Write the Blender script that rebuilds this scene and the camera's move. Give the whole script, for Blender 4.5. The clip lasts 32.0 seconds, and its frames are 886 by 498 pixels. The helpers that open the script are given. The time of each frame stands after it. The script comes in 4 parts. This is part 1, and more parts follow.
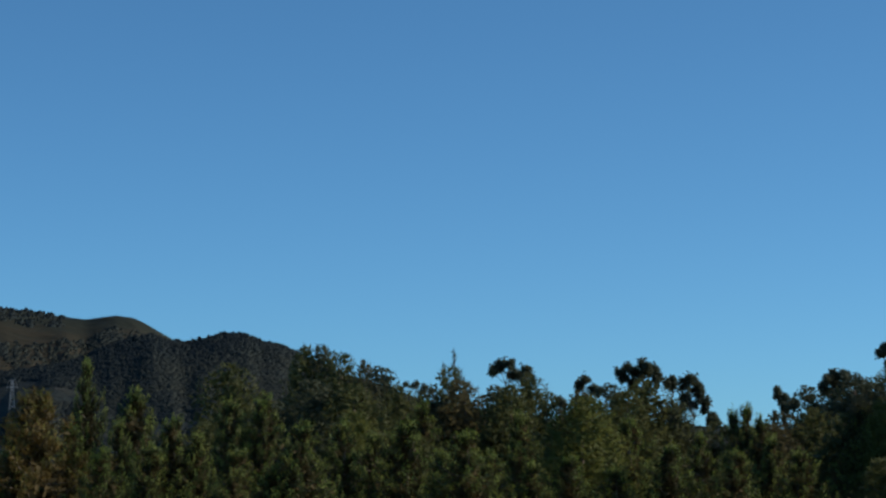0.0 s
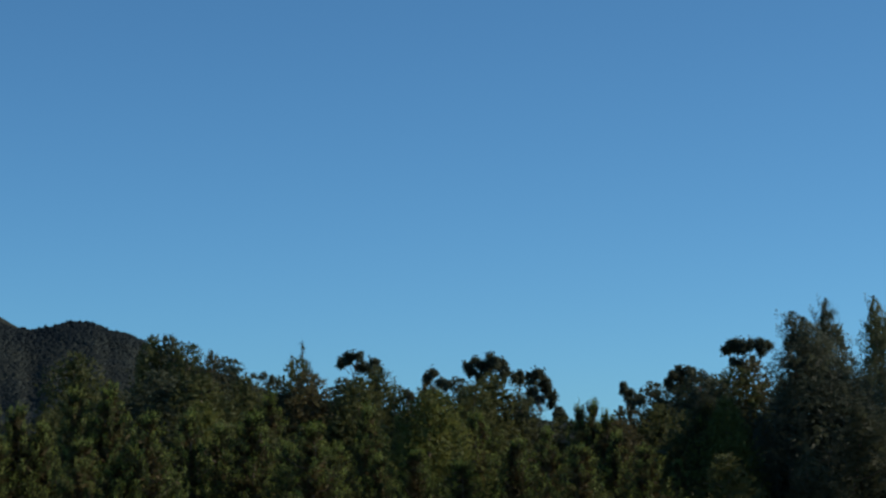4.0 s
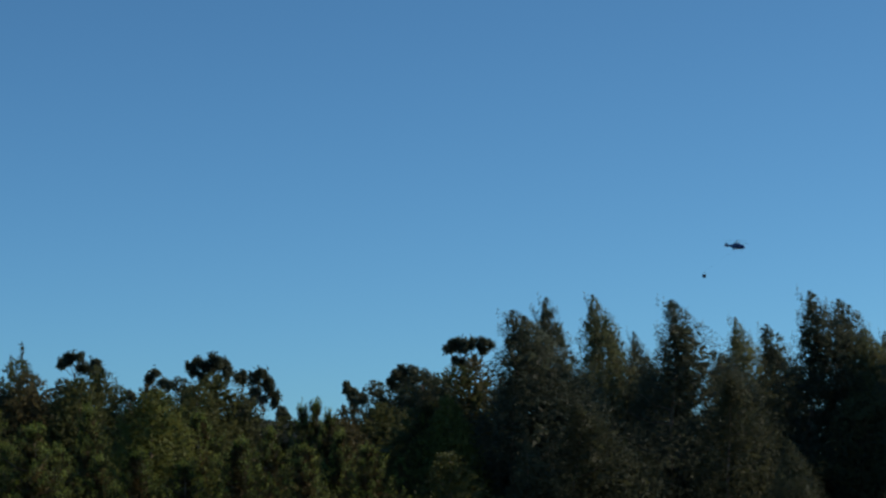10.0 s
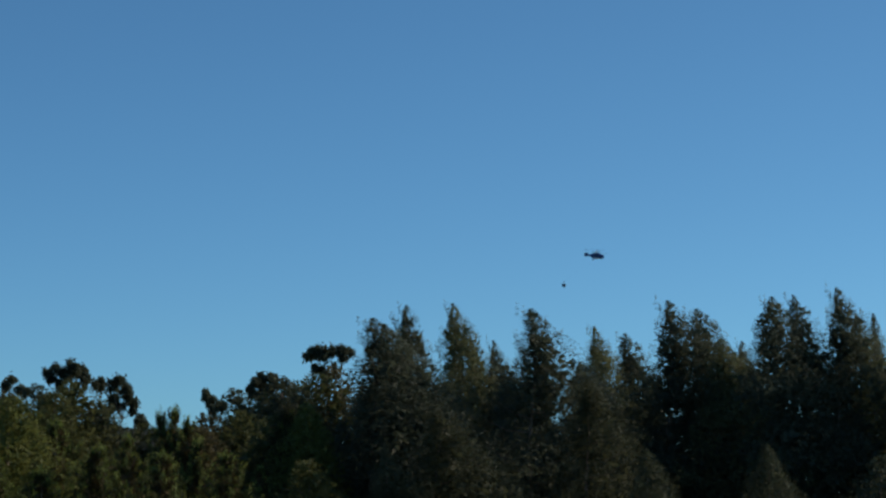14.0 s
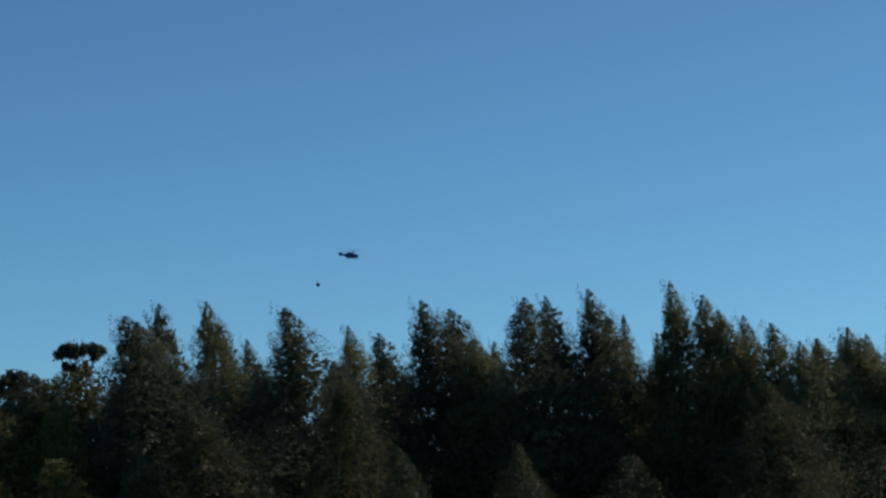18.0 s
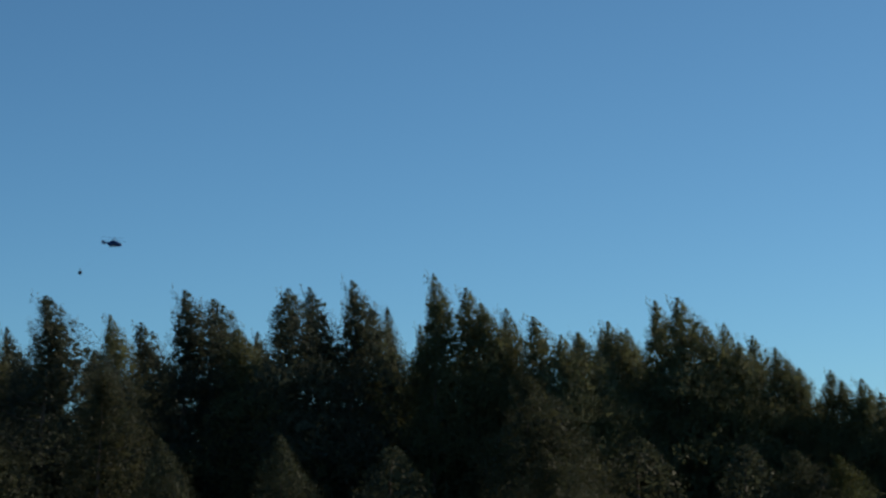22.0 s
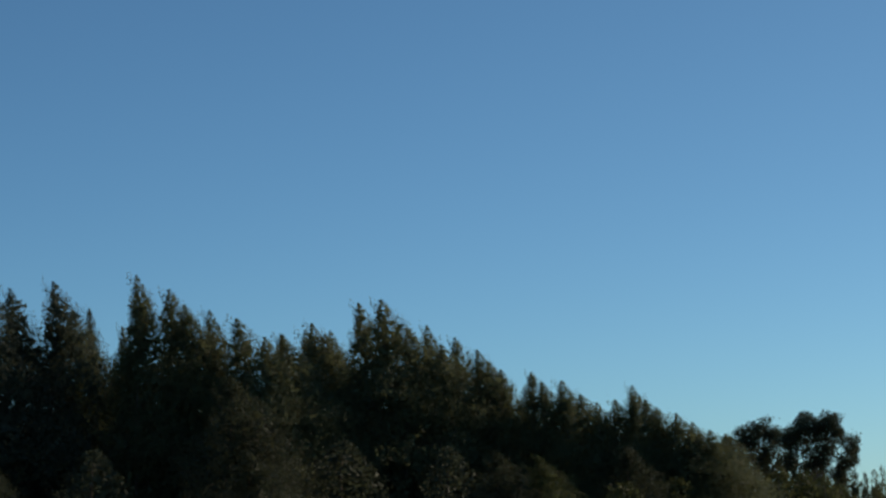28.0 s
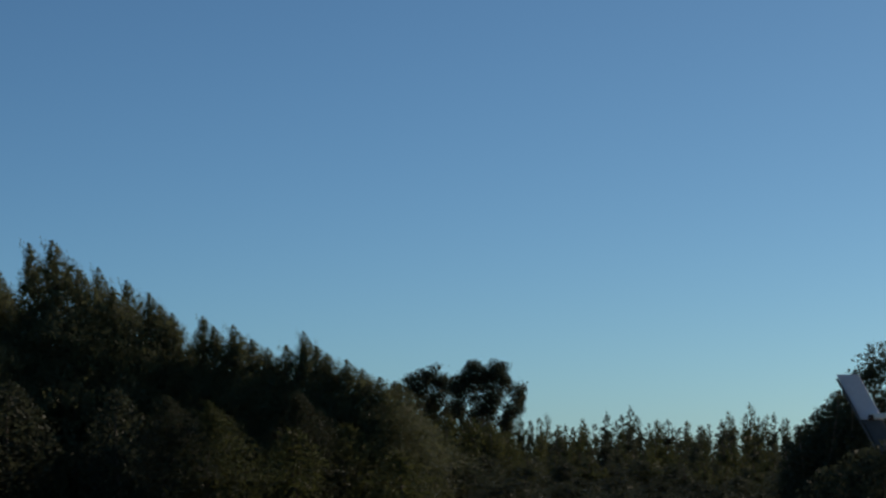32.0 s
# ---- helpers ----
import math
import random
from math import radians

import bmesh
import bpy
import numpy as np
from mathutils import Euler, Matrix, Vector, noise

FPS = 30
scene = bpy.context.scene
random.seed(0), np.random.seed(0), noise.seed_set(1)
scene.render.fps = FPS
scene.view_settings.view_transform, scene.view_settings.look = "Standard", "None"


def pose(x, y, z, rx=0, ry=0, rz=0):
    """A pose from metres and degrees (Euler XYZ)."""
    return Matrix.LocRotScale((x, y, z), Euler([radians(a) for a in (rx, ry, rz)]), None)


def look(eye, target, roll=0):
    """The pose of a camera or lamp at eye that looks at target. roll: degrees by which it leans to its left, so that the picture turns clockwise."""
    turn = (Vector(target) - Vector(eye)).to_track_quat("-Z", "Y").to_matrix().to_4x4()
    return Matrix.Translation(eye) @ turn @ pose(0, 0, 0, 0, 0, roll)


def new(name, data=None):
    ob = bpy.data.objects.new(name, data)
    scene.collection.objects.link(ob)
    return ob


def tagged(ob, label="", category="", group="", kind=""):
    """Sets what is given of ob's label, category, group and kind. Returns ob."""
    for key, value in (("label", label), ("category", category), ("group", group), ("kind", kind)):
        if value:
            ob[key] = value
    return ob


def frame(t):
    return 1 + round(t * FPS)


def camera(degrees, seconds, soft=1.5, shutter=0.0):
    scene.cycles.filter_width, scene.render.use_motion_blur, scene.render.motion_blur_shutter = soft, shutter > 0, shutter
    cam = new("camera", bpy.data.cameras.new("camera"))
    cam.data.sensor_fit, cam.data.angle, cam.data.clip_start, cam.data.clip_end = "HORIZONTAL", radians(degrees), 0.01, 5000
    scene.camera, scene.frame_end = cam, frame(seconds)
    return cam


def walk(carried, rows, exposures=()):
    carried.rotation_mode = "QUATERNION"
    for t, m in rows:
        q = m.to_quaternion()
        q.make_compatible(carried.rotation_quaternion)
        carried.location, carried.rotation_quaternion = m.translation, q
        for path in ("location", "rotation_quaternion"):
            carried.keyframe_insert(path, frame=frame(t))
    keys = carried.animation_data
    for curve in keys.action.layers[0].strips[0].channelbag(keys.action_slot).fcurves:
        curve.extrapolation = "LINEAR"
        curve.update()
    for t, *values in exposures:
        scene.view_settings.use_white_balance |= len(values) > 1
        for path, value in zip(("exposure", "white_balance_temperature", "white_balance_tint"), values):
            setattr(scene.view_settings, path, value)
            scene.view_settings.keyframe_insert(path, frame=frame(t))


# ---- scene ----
# Azimuths are degrees clockwise from +y, seen from the viewpoint at the origin.
EYE = 5.0
cam = camera(20.206, 32.0, soft=2.55)

# seconds, azimuth, tilt above the horizon, lean
WALK = [
    (0.0, 0.000, 6.159, -0.107),
    (0.5, 0.635, 6.175, -0.259),
    (1.0, 1.217, 6.385, -0.295),
    (1.5, 1.307, 6.341, -0.243),
    (2.0, 1.805, 6.017, -0.341),
    (2.5, 2.002, 6.395, -0.425),
    (3.0, 2.978, 6.261, -0.384),
    (3.5, 3.136, 6.040, -0.663),
    (5.5, 5.277, 5.879, 0.296),
    (6.0, 5.993, 5.532, 0.342),
    (6.5, 7.521, 5.753, 0.482),
    (7.0, 7.300, 5.813, 0.212),
    (7.5, 7.428, 5.923, -0.078),
    (8.0, 7.220, 5.788, -0.122),
    (8.5, 7.993, 6.024, 0.070),
    (9.0, 8.159, 6.196, -0.046),
    (9.5, 8.876, 6.267, -0.097),
    (10.0, 9.885, 6.030, 0.058),
    (10.5, 9.605, 5.836, 0.215),
    (11.0, 10.442, 6.062, 0.185),
    (11.5, 11.009, 6.068, 0.200),
    (12.0, 11.321, 5.697, 0.201),
    (12.5, 11.146, 5.827, 0.370),
    (13.0, 12.520, 6.001, 0.259),
    (13.5, 12.606, 5.976, 0.132),
    (14.0, 13.115, 6.214, 0.012),
    (14.5, 14.488, 6.080, 0.030),
    (16.5, 16.674, 5.872, 0.191),
    (17.0, 17.219, 5.989, 0.318),
    (17.5, 17.971, 6.127, 0.107),
    (18.0, 18.802, 6.195, 0.092),
    (18.5, 19.015, 5.923, 0.259),
    (19.0, 19.987, 6.104, 0.085),
    (19.5, 20.371, 6.088, 0.080),
    (20.0, 21.304, 6.037, 0.020),
    (20.5, 21.756, 5.913, -0.017),
    (21.0, 22.057, 5.953, -0.020),
    (21.5, 22.865, 5.961, -0.069),
    (22.0, 24.250, 5.992, -0.122),
    (22.5, 25.402, 6.127, -0.347),
    (23.0, 24.551, 5.904, -0.160),
    (23.5, 25.098, 5.846, -0.167),
    (24.0, 25.765, 5.931, -0.088),
    (24.5, 26.273, 5.975, -0.156),
    (25.0, 27.583, 6.189, -0.084),
    (25.5, 28.157, 6.119, -0.030),
    (26.0, 29.312, 6.222, 0.341),
    (26.5, 29.701, 5.902, 0.451),
    (28.5, 31.817, 6.059, 0.014),
    (29.0, 32.679, 5.950, -0.235),
    (29.5, 33.701, 5.928, 0.012),
    (30.0, 34.398, 5.768, -0.019),
    (30.5, 35.463, 5.857, 0.131),
    (31.0, 36.320, 5.545, -0.013),
    (31.5, 37.458, 5.261, -0.261),
    (32.0, 38.630, 4.773, -0.320),
]
walk(cam, [(t, pose(0, 0, EYE, 90 + up, 0, 19 - az) @ pose(0, 0, 0, 0, 0, -lean)) for t, az, up, lean in WALK],
     [(0, 0.24, 6260, 11), (6, 0.11, 6320, 10), (12, 0.06, 6430, 11), (18, 0.02, 6580, 11), (22, -0.1, 6700, 11), (26, -0.22, 6800, 12), (29, -0.3, 6850, 14), (31, -0.43, 6880, 16), (32, -0.63, 6750, 17)])

# ---- light ----
SUN_AZ, SUN_UP = 66, 26
world = bpy.data.worlds.new("sky")
scene.world = world
world.use_nodes = True
wn, wl = world.node_tree.nodes, world.node_tree.links
sky = wn.new("ShaderNodeTexSky")
sky.sky_type, sky.sun_disc = "NISHITA", False
sky.sun_elevation, sky.sun_rotation = radians(SUN_UP), radians(SUN_AZ)
sky.altitude, sky.air_density, sky.dust_density, sky.ozone_density = 2000, 0.7, 2.6, 4.0
tone = wn.new("ShaderNodeMix")
tone.data_type, tone.blend_type = "RGBA", "MULTIPLY"
tone.inputs[0].default_value = 1.0
tone.inputs[7].default_value = (0.64, 1.0, 1.01, 1)
wl.new(sky.outputs[0], tone.inputs[6])
wl.new(tone.outputs[2], wn["Background"].inputs[0])
wn["Background"].inputs[1].default_value = 0.1
sun = new("sun", bpy.data.lights.new("sun", "SUN"))
sun.data.energy, sun.data.angle, sun.data.color = 3.1, radians(0.5), (1.0, 0.88, 0.68)
a, e = radians(SUN_AZ), radians(SUN_UP)
sun.matrix_world = look((400 * math.sin(a), 400 * math.cos(a), 400 * math.tan(e)), (0, 0, 0))


# ---- materials ----
def material(name, colours, rough=0.6, scale=1.0, bump=0.0, metal=0.0, leaf=0.0, spread=0.0, gloss=0.3, stains=0.5):
    """colours: two or three tones mixed by a coarse and a fine noise. leaf: share of light let through. spread: variation from piece to piece."""
    m = bpy.data.materials.new(name)
    m.use_nodes = True
    n, l = m.node_tree.nodes, m.node_tree.links
    b, out = n["Principled BSDF"], n["Material Output"]
    coord = n.new("ShaderNodeTexCoord")
    coarse, fine = n.new("ShaderNodeTexNoise"), n.new("ShaderNodeTexNoise")
    coarse.inputs["Scale"].default_value, coarse.inputs["Detail"].default_value = scale, 4
    fine.inputs["Scale"].default_value, fine.inputs["Detail"].default_value = scale * 9, 3
    for t in (coarse, fine):
        l.new(coord.outputs["Object"], t.inputs["Vector"])
    add = n.new("ShaderNodeMath")
    add.operation = "MULTIPLY_ADD"
    l.new(fine.outputs[0], add.inputs[0])
    add.inputs[1].default_value = 1 - stains
    half = n.new("ShaderNodeMath")
    half.operation = "MULTIPLY"
    l.new(coarse.outputs[0], half.inputs[0])
    half.inputs[1].default_value = stains
    l.new(half.outputs[0], add.inputs[2])
    value = add.outputs[0]
    if spread:
        geo, info = n.new("ShaderNodeNewGeometry"), n.new("ShaderNodeObjectInfo")
        mix = n.new("ShaderNodeMath")
        mix.operation = "MULTIPLY_ADD"
        l.new(geo.outputs["Random Per Island"], mix.inputs[0])
        mix.inputs[1].default_value = spread * 0.5
        l.new(value, mix.inputs[2])
        mix2 = n.new("ShaderNodeMath")
        mix2.operation = "MULTIPLY_ADD"
        l.new(info.outputs["Random"], mix2.inputs[0])
        mix2.inputs[1].default_value = spread * 0.6
        l.new(mix.outputs[0], mix2.inputs[2])
        shift = n.new("ShaderNodeMath")
        shift.operation = "SUBTRACT"
        l.new(mix2.outputs[0], shift.inputs[0])
        shift.inputs[1].default_value = spread * 0.55
        value = shift.outputs[0]
    ramp = n.new("ShaderNodeValToRGB")
    while len(ramp.color_ramp.elements) < len(colours):
        ramp.color_ramp.elements.new(0.5)
    for k, c in enumerate(colours):
        ramp.color_ramp.elements[k].position = 0.25 + 0.5 * k / (len(colours) - 1)
        ramp.color_ramp.elements[k].color = (*c, 1)
    l.new(value, ramp.inputs[0])
    l.new(ramp.outputs[0], b.inputs["Base Color"])
    b.inputs["Roughness"].default_value, b.inputs["Metallic"].default_value = rough, metal
    b.inputs["Specular IOR Level"].default_value = gloss
    if bump:
        bm_ = n.new("ShaderNodeBump")
        bm_.inputs["Strength"].default_value, bm_.inputs["Distance"].default_value = bump, 0.3 / scale
        l.new(value, bm_.inputs["Height"])
        l.new(bm_.outputs[0], b.inputs["Normal"])
    if leaf:
        tr, mx = n.new("ShaderNodeBsdfTranslucent"), n.new("ShaderNodeMixShader")
        l.new(ramp.outputs[0], tr.inputs["Color"])
        mx.inputs[0].default_value = leaf
        l.new(b.outputs[0], mx.inputs[1])
        l.new(tr.outputs[0], mx.inputs[2])
        l.new(mx.outputs[0], out.inputs["Surface"])
    return m


M_PINE = material("pine_needles", [(0.036, 0.049, 0.018), (0.064, 0.078, 0.027), (0.112, 0.116, 0.044)], 0.6, 0.5, leaf=0.4, spread=0.4, gloss=0.12)
# Yellow-green young shoots, lightened further as painted sunlight on their tips.
M_SHOOT = material("sunlit_young_needles", [(0.12, 0.165, 0.03), (0.185, 0.23, 0.05), (0.28, 0.3, 0.085)], 0.55, 0.5, leaf=0.4, spread=0.4, gloss=0.15)
M_DRY = material("dry_needles", [(0.1, 0.1, 0.022), (0.16, 0.145, 0.034), (0.23, 0.19, 0.055)], 0.6, 0.5, leaf=0.3, spread=0.4, gloss=0.15)
M_GOLD = material("yellowing_needles", [(0.075, 0.06, 0.018), (0.13, 0.094, 0.028), (0.19, 0.13, 0.042)], 0.6, 0.5, leaf=0.32, spread=0.4, gloss=0.2)
M_EUC = material("eucalyptus_leaves", [(0.048, 0.057, 0.037), (0.075, 0.087, 0.056), (0.12, 0.134, 0.088)], 0.55, 0.5, leaf=0.5, spread=0.25, gloss=0.2)
M_EUC_GREEN = material("green_eucalyptus_leaves", [(0.086, 0.093, 0.046), (0.128, 0.137, 0.067), (0.188, 0.192, 0.096)], 0.55, 0.5, leaf=0.5, spread=0.22, gloss=0.2)
# Pale crown tips: backlight through thin leaves is put into this colour.
M_GUM_TIP = material("backlit_eucalyptus_tips", [(0.14, 0.165, 0.125), (0.19, 0.22, 0.17), (0.25, 0.28, 0.22)], 0.55, 0.5, leaf=0.6, spread=0.3, gloss=0.2)
M_OLIVE = material("olive_eucalyptus_leaves", [(0.036, 0.042, 0.023), (0.056, 0.062, 0.033), (0.086, 0.089, 0.047)], 0.6, 0.5, leaf=0.45, spread=0.25, gloss=0.18)
M_BROAD = material("broad_leaves", [(0.058, 0.066, 0.026), (0.095, 0.104, 0.039), (0.14, 0.142, 0.055)], 0.6, 0.5, leaf=0.45, spread=0.28, gloss=0.15)
# For naturally dark trees, and for front foliage with its shade put into colour.
M_DARK = material("dark_and_shaded_foliage", [(0.044, 0.054, 0.034), (0.068, 0.079, 0.047), (0.1, 0.107, 0.062)], 0.6, 0.5, leaf=0.42, spread=0.22, gloss=0.15)
M_BROWNISH = material("olive_brown_leaves", [(0.068, 0.062, 0.03), (0.104, 0.091, 0.043), (0.15, 0.126, 0.062)], 0.6, 0.5, leaf=0.45, spread=0.3, gloss=0.15)
M_LIME = material("yellow_green_leaves", [(0.085, 0.098, 0.028), (0.135, 0.148, 0.042), (0.2, 0.2, 0.062)], 0.6, 0.5, leaf=0.5, spread=0.3, gloss=0.15)
M_DEAD = material("dead_inner_needles", [(0.06, 0.05, 0.022), (0.095, 0.074, 0.034), (0.14, 0.105, 0.05)], 0.7, 0.5, leaf=0.3, spread=0.4, gloss=0.1)
M_BARK = material("bark", [(0.07, 0.05, 0.035), (0.16, 0.12, 0.09), (0.26, 0.22, 0.18)], 0.85, 1.4, bump=0.5)
# Unseen grass, lightened so that the ground bounces light up under the trees.
M_GROUND = material("pale_bounce_grass", [(0.13, 0.12, 0.055), (0.24, 0.205, 0.1), (0.36, 0.3, 0.17)], 0.9, 0.05, bump=0.4)
# Heath of the nearer hill; the blue cast is aerial haze set in its colour.
M_HILL = material("haze_tinted_heath", [(0.02, 0.026, 0.026), (0.032, 0.038, 0.035), (0.08, 0.064, 0.046)], 0.95, 0.012, bump=0.5, gloss=0.05, stains=0.6)
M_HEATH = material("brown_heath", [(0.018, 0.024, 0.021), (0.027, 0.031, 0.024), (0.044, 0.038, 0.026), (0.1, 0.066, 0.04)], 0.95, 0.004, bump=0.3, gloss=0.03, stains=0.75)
# Far tree crowns, their darker tones tinted blue in place of distance haze.
M_WOODS = material("haze_tinted_woods", [(0.02, 0.027, 0.032), (0.03, 0.037, 0.037), (0.046, 0.049, 0.038)], 0.95, 0.004, spread=0.15, gloss=0.03, stains=0.85)
# Board colour darkened for the shade below the crossbar; the flange shares it.
M_GREY = material("shade_grey_board", [(0.07, 0.075, 0.085), (0.12, 0.125, 0.135)], 0.7, 1.0, bump=0.05)
M_PALE = material("weathered_white_paint", [(0.64, 0.63, 0.7), (0.78, 0.77, 0.83)], 0.6, 1.2, bump=0.05)
M_WHITE = material("white_sheet", [(0.74, 0.73, 0.7), (0.86, 0.85, 0.82)], 0.45, 0.4, bump=0.05)
M_CREAM = material("cream_cladding", [(0.5, 0.44, 0.36), (0.68, 0.62, 0.53)], 0.5, 0.4, bump=0.05)
M_STEEL = material("galvanised_steel", [(0.3, 0.31, 0.32), (0.5, 0.51, 0.52)], 0.4, 1.0, metal=0.6)
M_RUST = material("rusty_steel", [(0.05, 0.026, 0.02), (0.09, 0.042, 0.03)], 0.4, 2.0)
M_NAVY = material("dark_blue_paint", [(0.011, 0.042, 0.15), (0.018, 0.065, 0.23)], 0.35, 0.8, gloss=0.5)
M_BLACK = material("black_rubber", [(0.012, 0.012, 0.013), (0.03, 0.03, 0.03)], 0.7, 2.0)
M_GLASS = material("dark_glazing", [(0.01, 0.012, 0.016), (0.02, 0.024, 0.03)], 0.06, 1.0, gloss=0.6)
M_FABRIC = material("dark_fabric", [(0.008, 0.018, 0.034), (0.014, 0.03, 0.055)], 0.7, 2.0)


# ---- helpers ----
def spot(az, d, z=0.0):
    return Vector((d * math.sin(radians(az)), d * math.cos(radians(az)), z))


def mesh_of(name, verts, faces, mat, smooth=False):
    me = bpy.data.meshes.new(name)
    me.from_pydata(verts, [], faces)
    me.materials.append(mat)
    if smooth:
        me.polygons.foreach_set("use_smooth", [True] * len(me.polygons))
    me.update()
    return me


def part(name, bm, mat, parent=None, label=""):
    me = bpy.data.meshes.new(name)
    bmesh.ops.recalc_face_normals(bm, faces=bm.faces)
    bm.to_mesh(me)
    bm.free()
    me.materials.append(mat)
    ob = new(name, me)
    ob.parent = parent
    if label:
        tagged(ob, label)
    return ob


def box(bm, size, at=(0, 0, 0), turn=None, bevel=0.0):
    m = Matrix.Translation(at) @ (turn or Matrix()) @ Matrix.Diagonal((*size, 1))
    made = bmesh.ops.create_cube(bm, size=1.0, matrix=m)
    if bevel:
        edges = list({e for v in made["verts"] for e in v.link_edges})
        bmesh.ops.bevel(bm, geom=edges, offset=bevel, segments=2, affect="EDGES", profile=0.5)
    return bm


def rod(bm, p, q, r0, r1=None, sides=8):
    p, q = Vector(p), Vector(q)
    m = Matrix.Translation((p + q) / 2) @ (q - p).to_track_quat("Z", "Y").to_matrix().to_4x4()
    bmesh.ops.create_cone(bm, cap_ends=True, segments=sides, radius1=r0, radius2=r0 if r1 is None else r1, depth=(q - p).length, matrix=m)
    return bm


def tube(points, radii, sides=7):
    """Vertices and faces of a tapered tube along points."""
    verts, faces = [], []
    for k, (p, r) in enumerate(zip(points, radii)):
        p = Vector(p)
        way = (Vector(points[min(k + 1, len(points) - 1)]) - Vector(points[max(k - 1, 0)])).normalized()
        u = way.orthogonal().normalized()
        v = way.cross(u)
        for s in range(sides):
            a = 2 * math.pi * s / sides
            verts.append(tuple(p + r * (math.cos(a) * u + math.sin(a) * v)))
    for k in range(len(points) - 1):
        for s in range(sides):
            t = (s + 1) % sides
            faces.append((k * sides + s, k * sides + t, (k + 1) * sides + t, (k + 1) * sides + s))
    return verts, faces


def leaves(name, centres, ways, length, width, mat, rng, out=None, fills=(), fine=1.0, other=None):
    """One mesh of leaf sprays, each a narrow triangle along its way, facing about outwards. fine: size of each spray. fills: places and size of the broader sprays inside. other: first, count and material of sprays of another colour."""
    grow = np.ones((len(centres), 1)) * np.reshape(fine, (-1, 1))
    facing = rng.normal(size=centres.shape) if out is None else out + rng.normal(size=centres.shape) * 0.4
    broad = np.ones((len(centres), 1))
    for places, size in fills:
        m = len(places)
        centres, ways = np.concatenate((centres, places)), np.concatenate((ways, rng.normal(size=(m, 3)) + (0, 0, -0.5)))
        facing = np.concatenate((facing, rng.normal(size=(m, 3)) + (0, -0.6, 0)))
        grow, broad = np.concatenate((grow, np.full((m, 1), size))), np.concatenate((broad, np.full((m, 1), 1.5)))
    n = len(centres)
    ways = ways / (np.linalg.norm(ways, axis=1, keepdims=True) + 1e-9)
    side = np.cross(ways, facing)
    side /= np.linalg.norm(side, axis=1, keepdims=True) + 1e-9
    ln = length * rng.uniform(0.6, 1.35, (n, 1)) * grow
    wd = width * rng.uniform(0.6, 1.35, (n, 1)) * grow * broad
    v = np.empty((n, 3, 3))
    v[:, 0] = centres - ways * ln * 0.4 + side * wd * 0.5
    v[:, 1] = centres - ways * ln * 0.4 - side * wd * 0.5
    v[:, 2] = centres + ways * ln * 0.6
    me = bpy.data.meshes.new(name)
    me.vertices.add(3 * n)
    me.vertices.foreach_set("co", v.ravel())
    me.loops.add(3 * n)
    me.loops.foreach_set("vertex_index", np.arange(3 * n, dtype=np.int32))
    me.polygons.add(n)
    me.polygons.foreach_set("loop_start", np.arange(0, 3 * n, 3, dtype=np.int32))
    me.materials.append(mat)
    if other:
        me.materials.append(other[2])
        slots = np.zeros(n, dtype=np.int32)
        slots[other[0]:other[0] + other[1]] = 1
        me.polygons.foreach_set("material_index", slots)
    me.update(calc_edges=True)
    me.validate()
    return me


def crown_points(clumps, per, rng, hang, stray=1.0, axis=0.6):
    """Leaf centres, ways and outward directions for clumps (x, y, z, rx, rz). hang: -1 drooping .. 1 upright."""
    cs, ws, os_ = [], [], []
    big = float(np.median([c[3] * c[3] * c[4] for c in clumps]))
    for x, y, z, rx, rz in clumps:
        n = max(6, int(per * rng.uniform(0.75, 1.25) * min(1.3, (rx * rx * rz / big) ** 0.38)))
        g = rng.normal(size=(n, 3))
        g /= np.linalg.norm(g, axis=1, keepdims=True) + 1e-9
        p = np.array((x, y, z)) + g * np.array((rx, rx, rz)) * (rng.uniform(0.25, 1.0, (n, 1)) ** 0.6) * stray
        cs.append(p)
        ws.append(g * 0.8 + rng.normal(size=(n, 3)) * 0.45 + np.array((0, 0, hang)))
        away = np.array((x, y, 0.25))
        os_.append(g * (1 - axis) + axis * away / (np.linalg.norm(away) + 1e-6))
    return np.concatenate(cs), np.concatenate(ws), np.concatenate(os_)


def inner_points(clumps, count, rng, low, high):
    """Places inside the crown, drawn towards the stem from the clumps by a share between low and high."""
    all_ = np.array(clumps)
    pick = all_[rng.integers(0, len(all_), count)]
    p = pick[:, :3] + rng.normal(size=(count, 3)) * pick[:, 3:4] * 0.5
    mid = all_[:, :2].mean(axis=0)
    p[:, :2] = mid + (p[:, :2] - mid) * rng.uniform(low, high, (count, 1))
    p[:, 2] -= rng.uniform(0.1, 0.6, count)
    return p


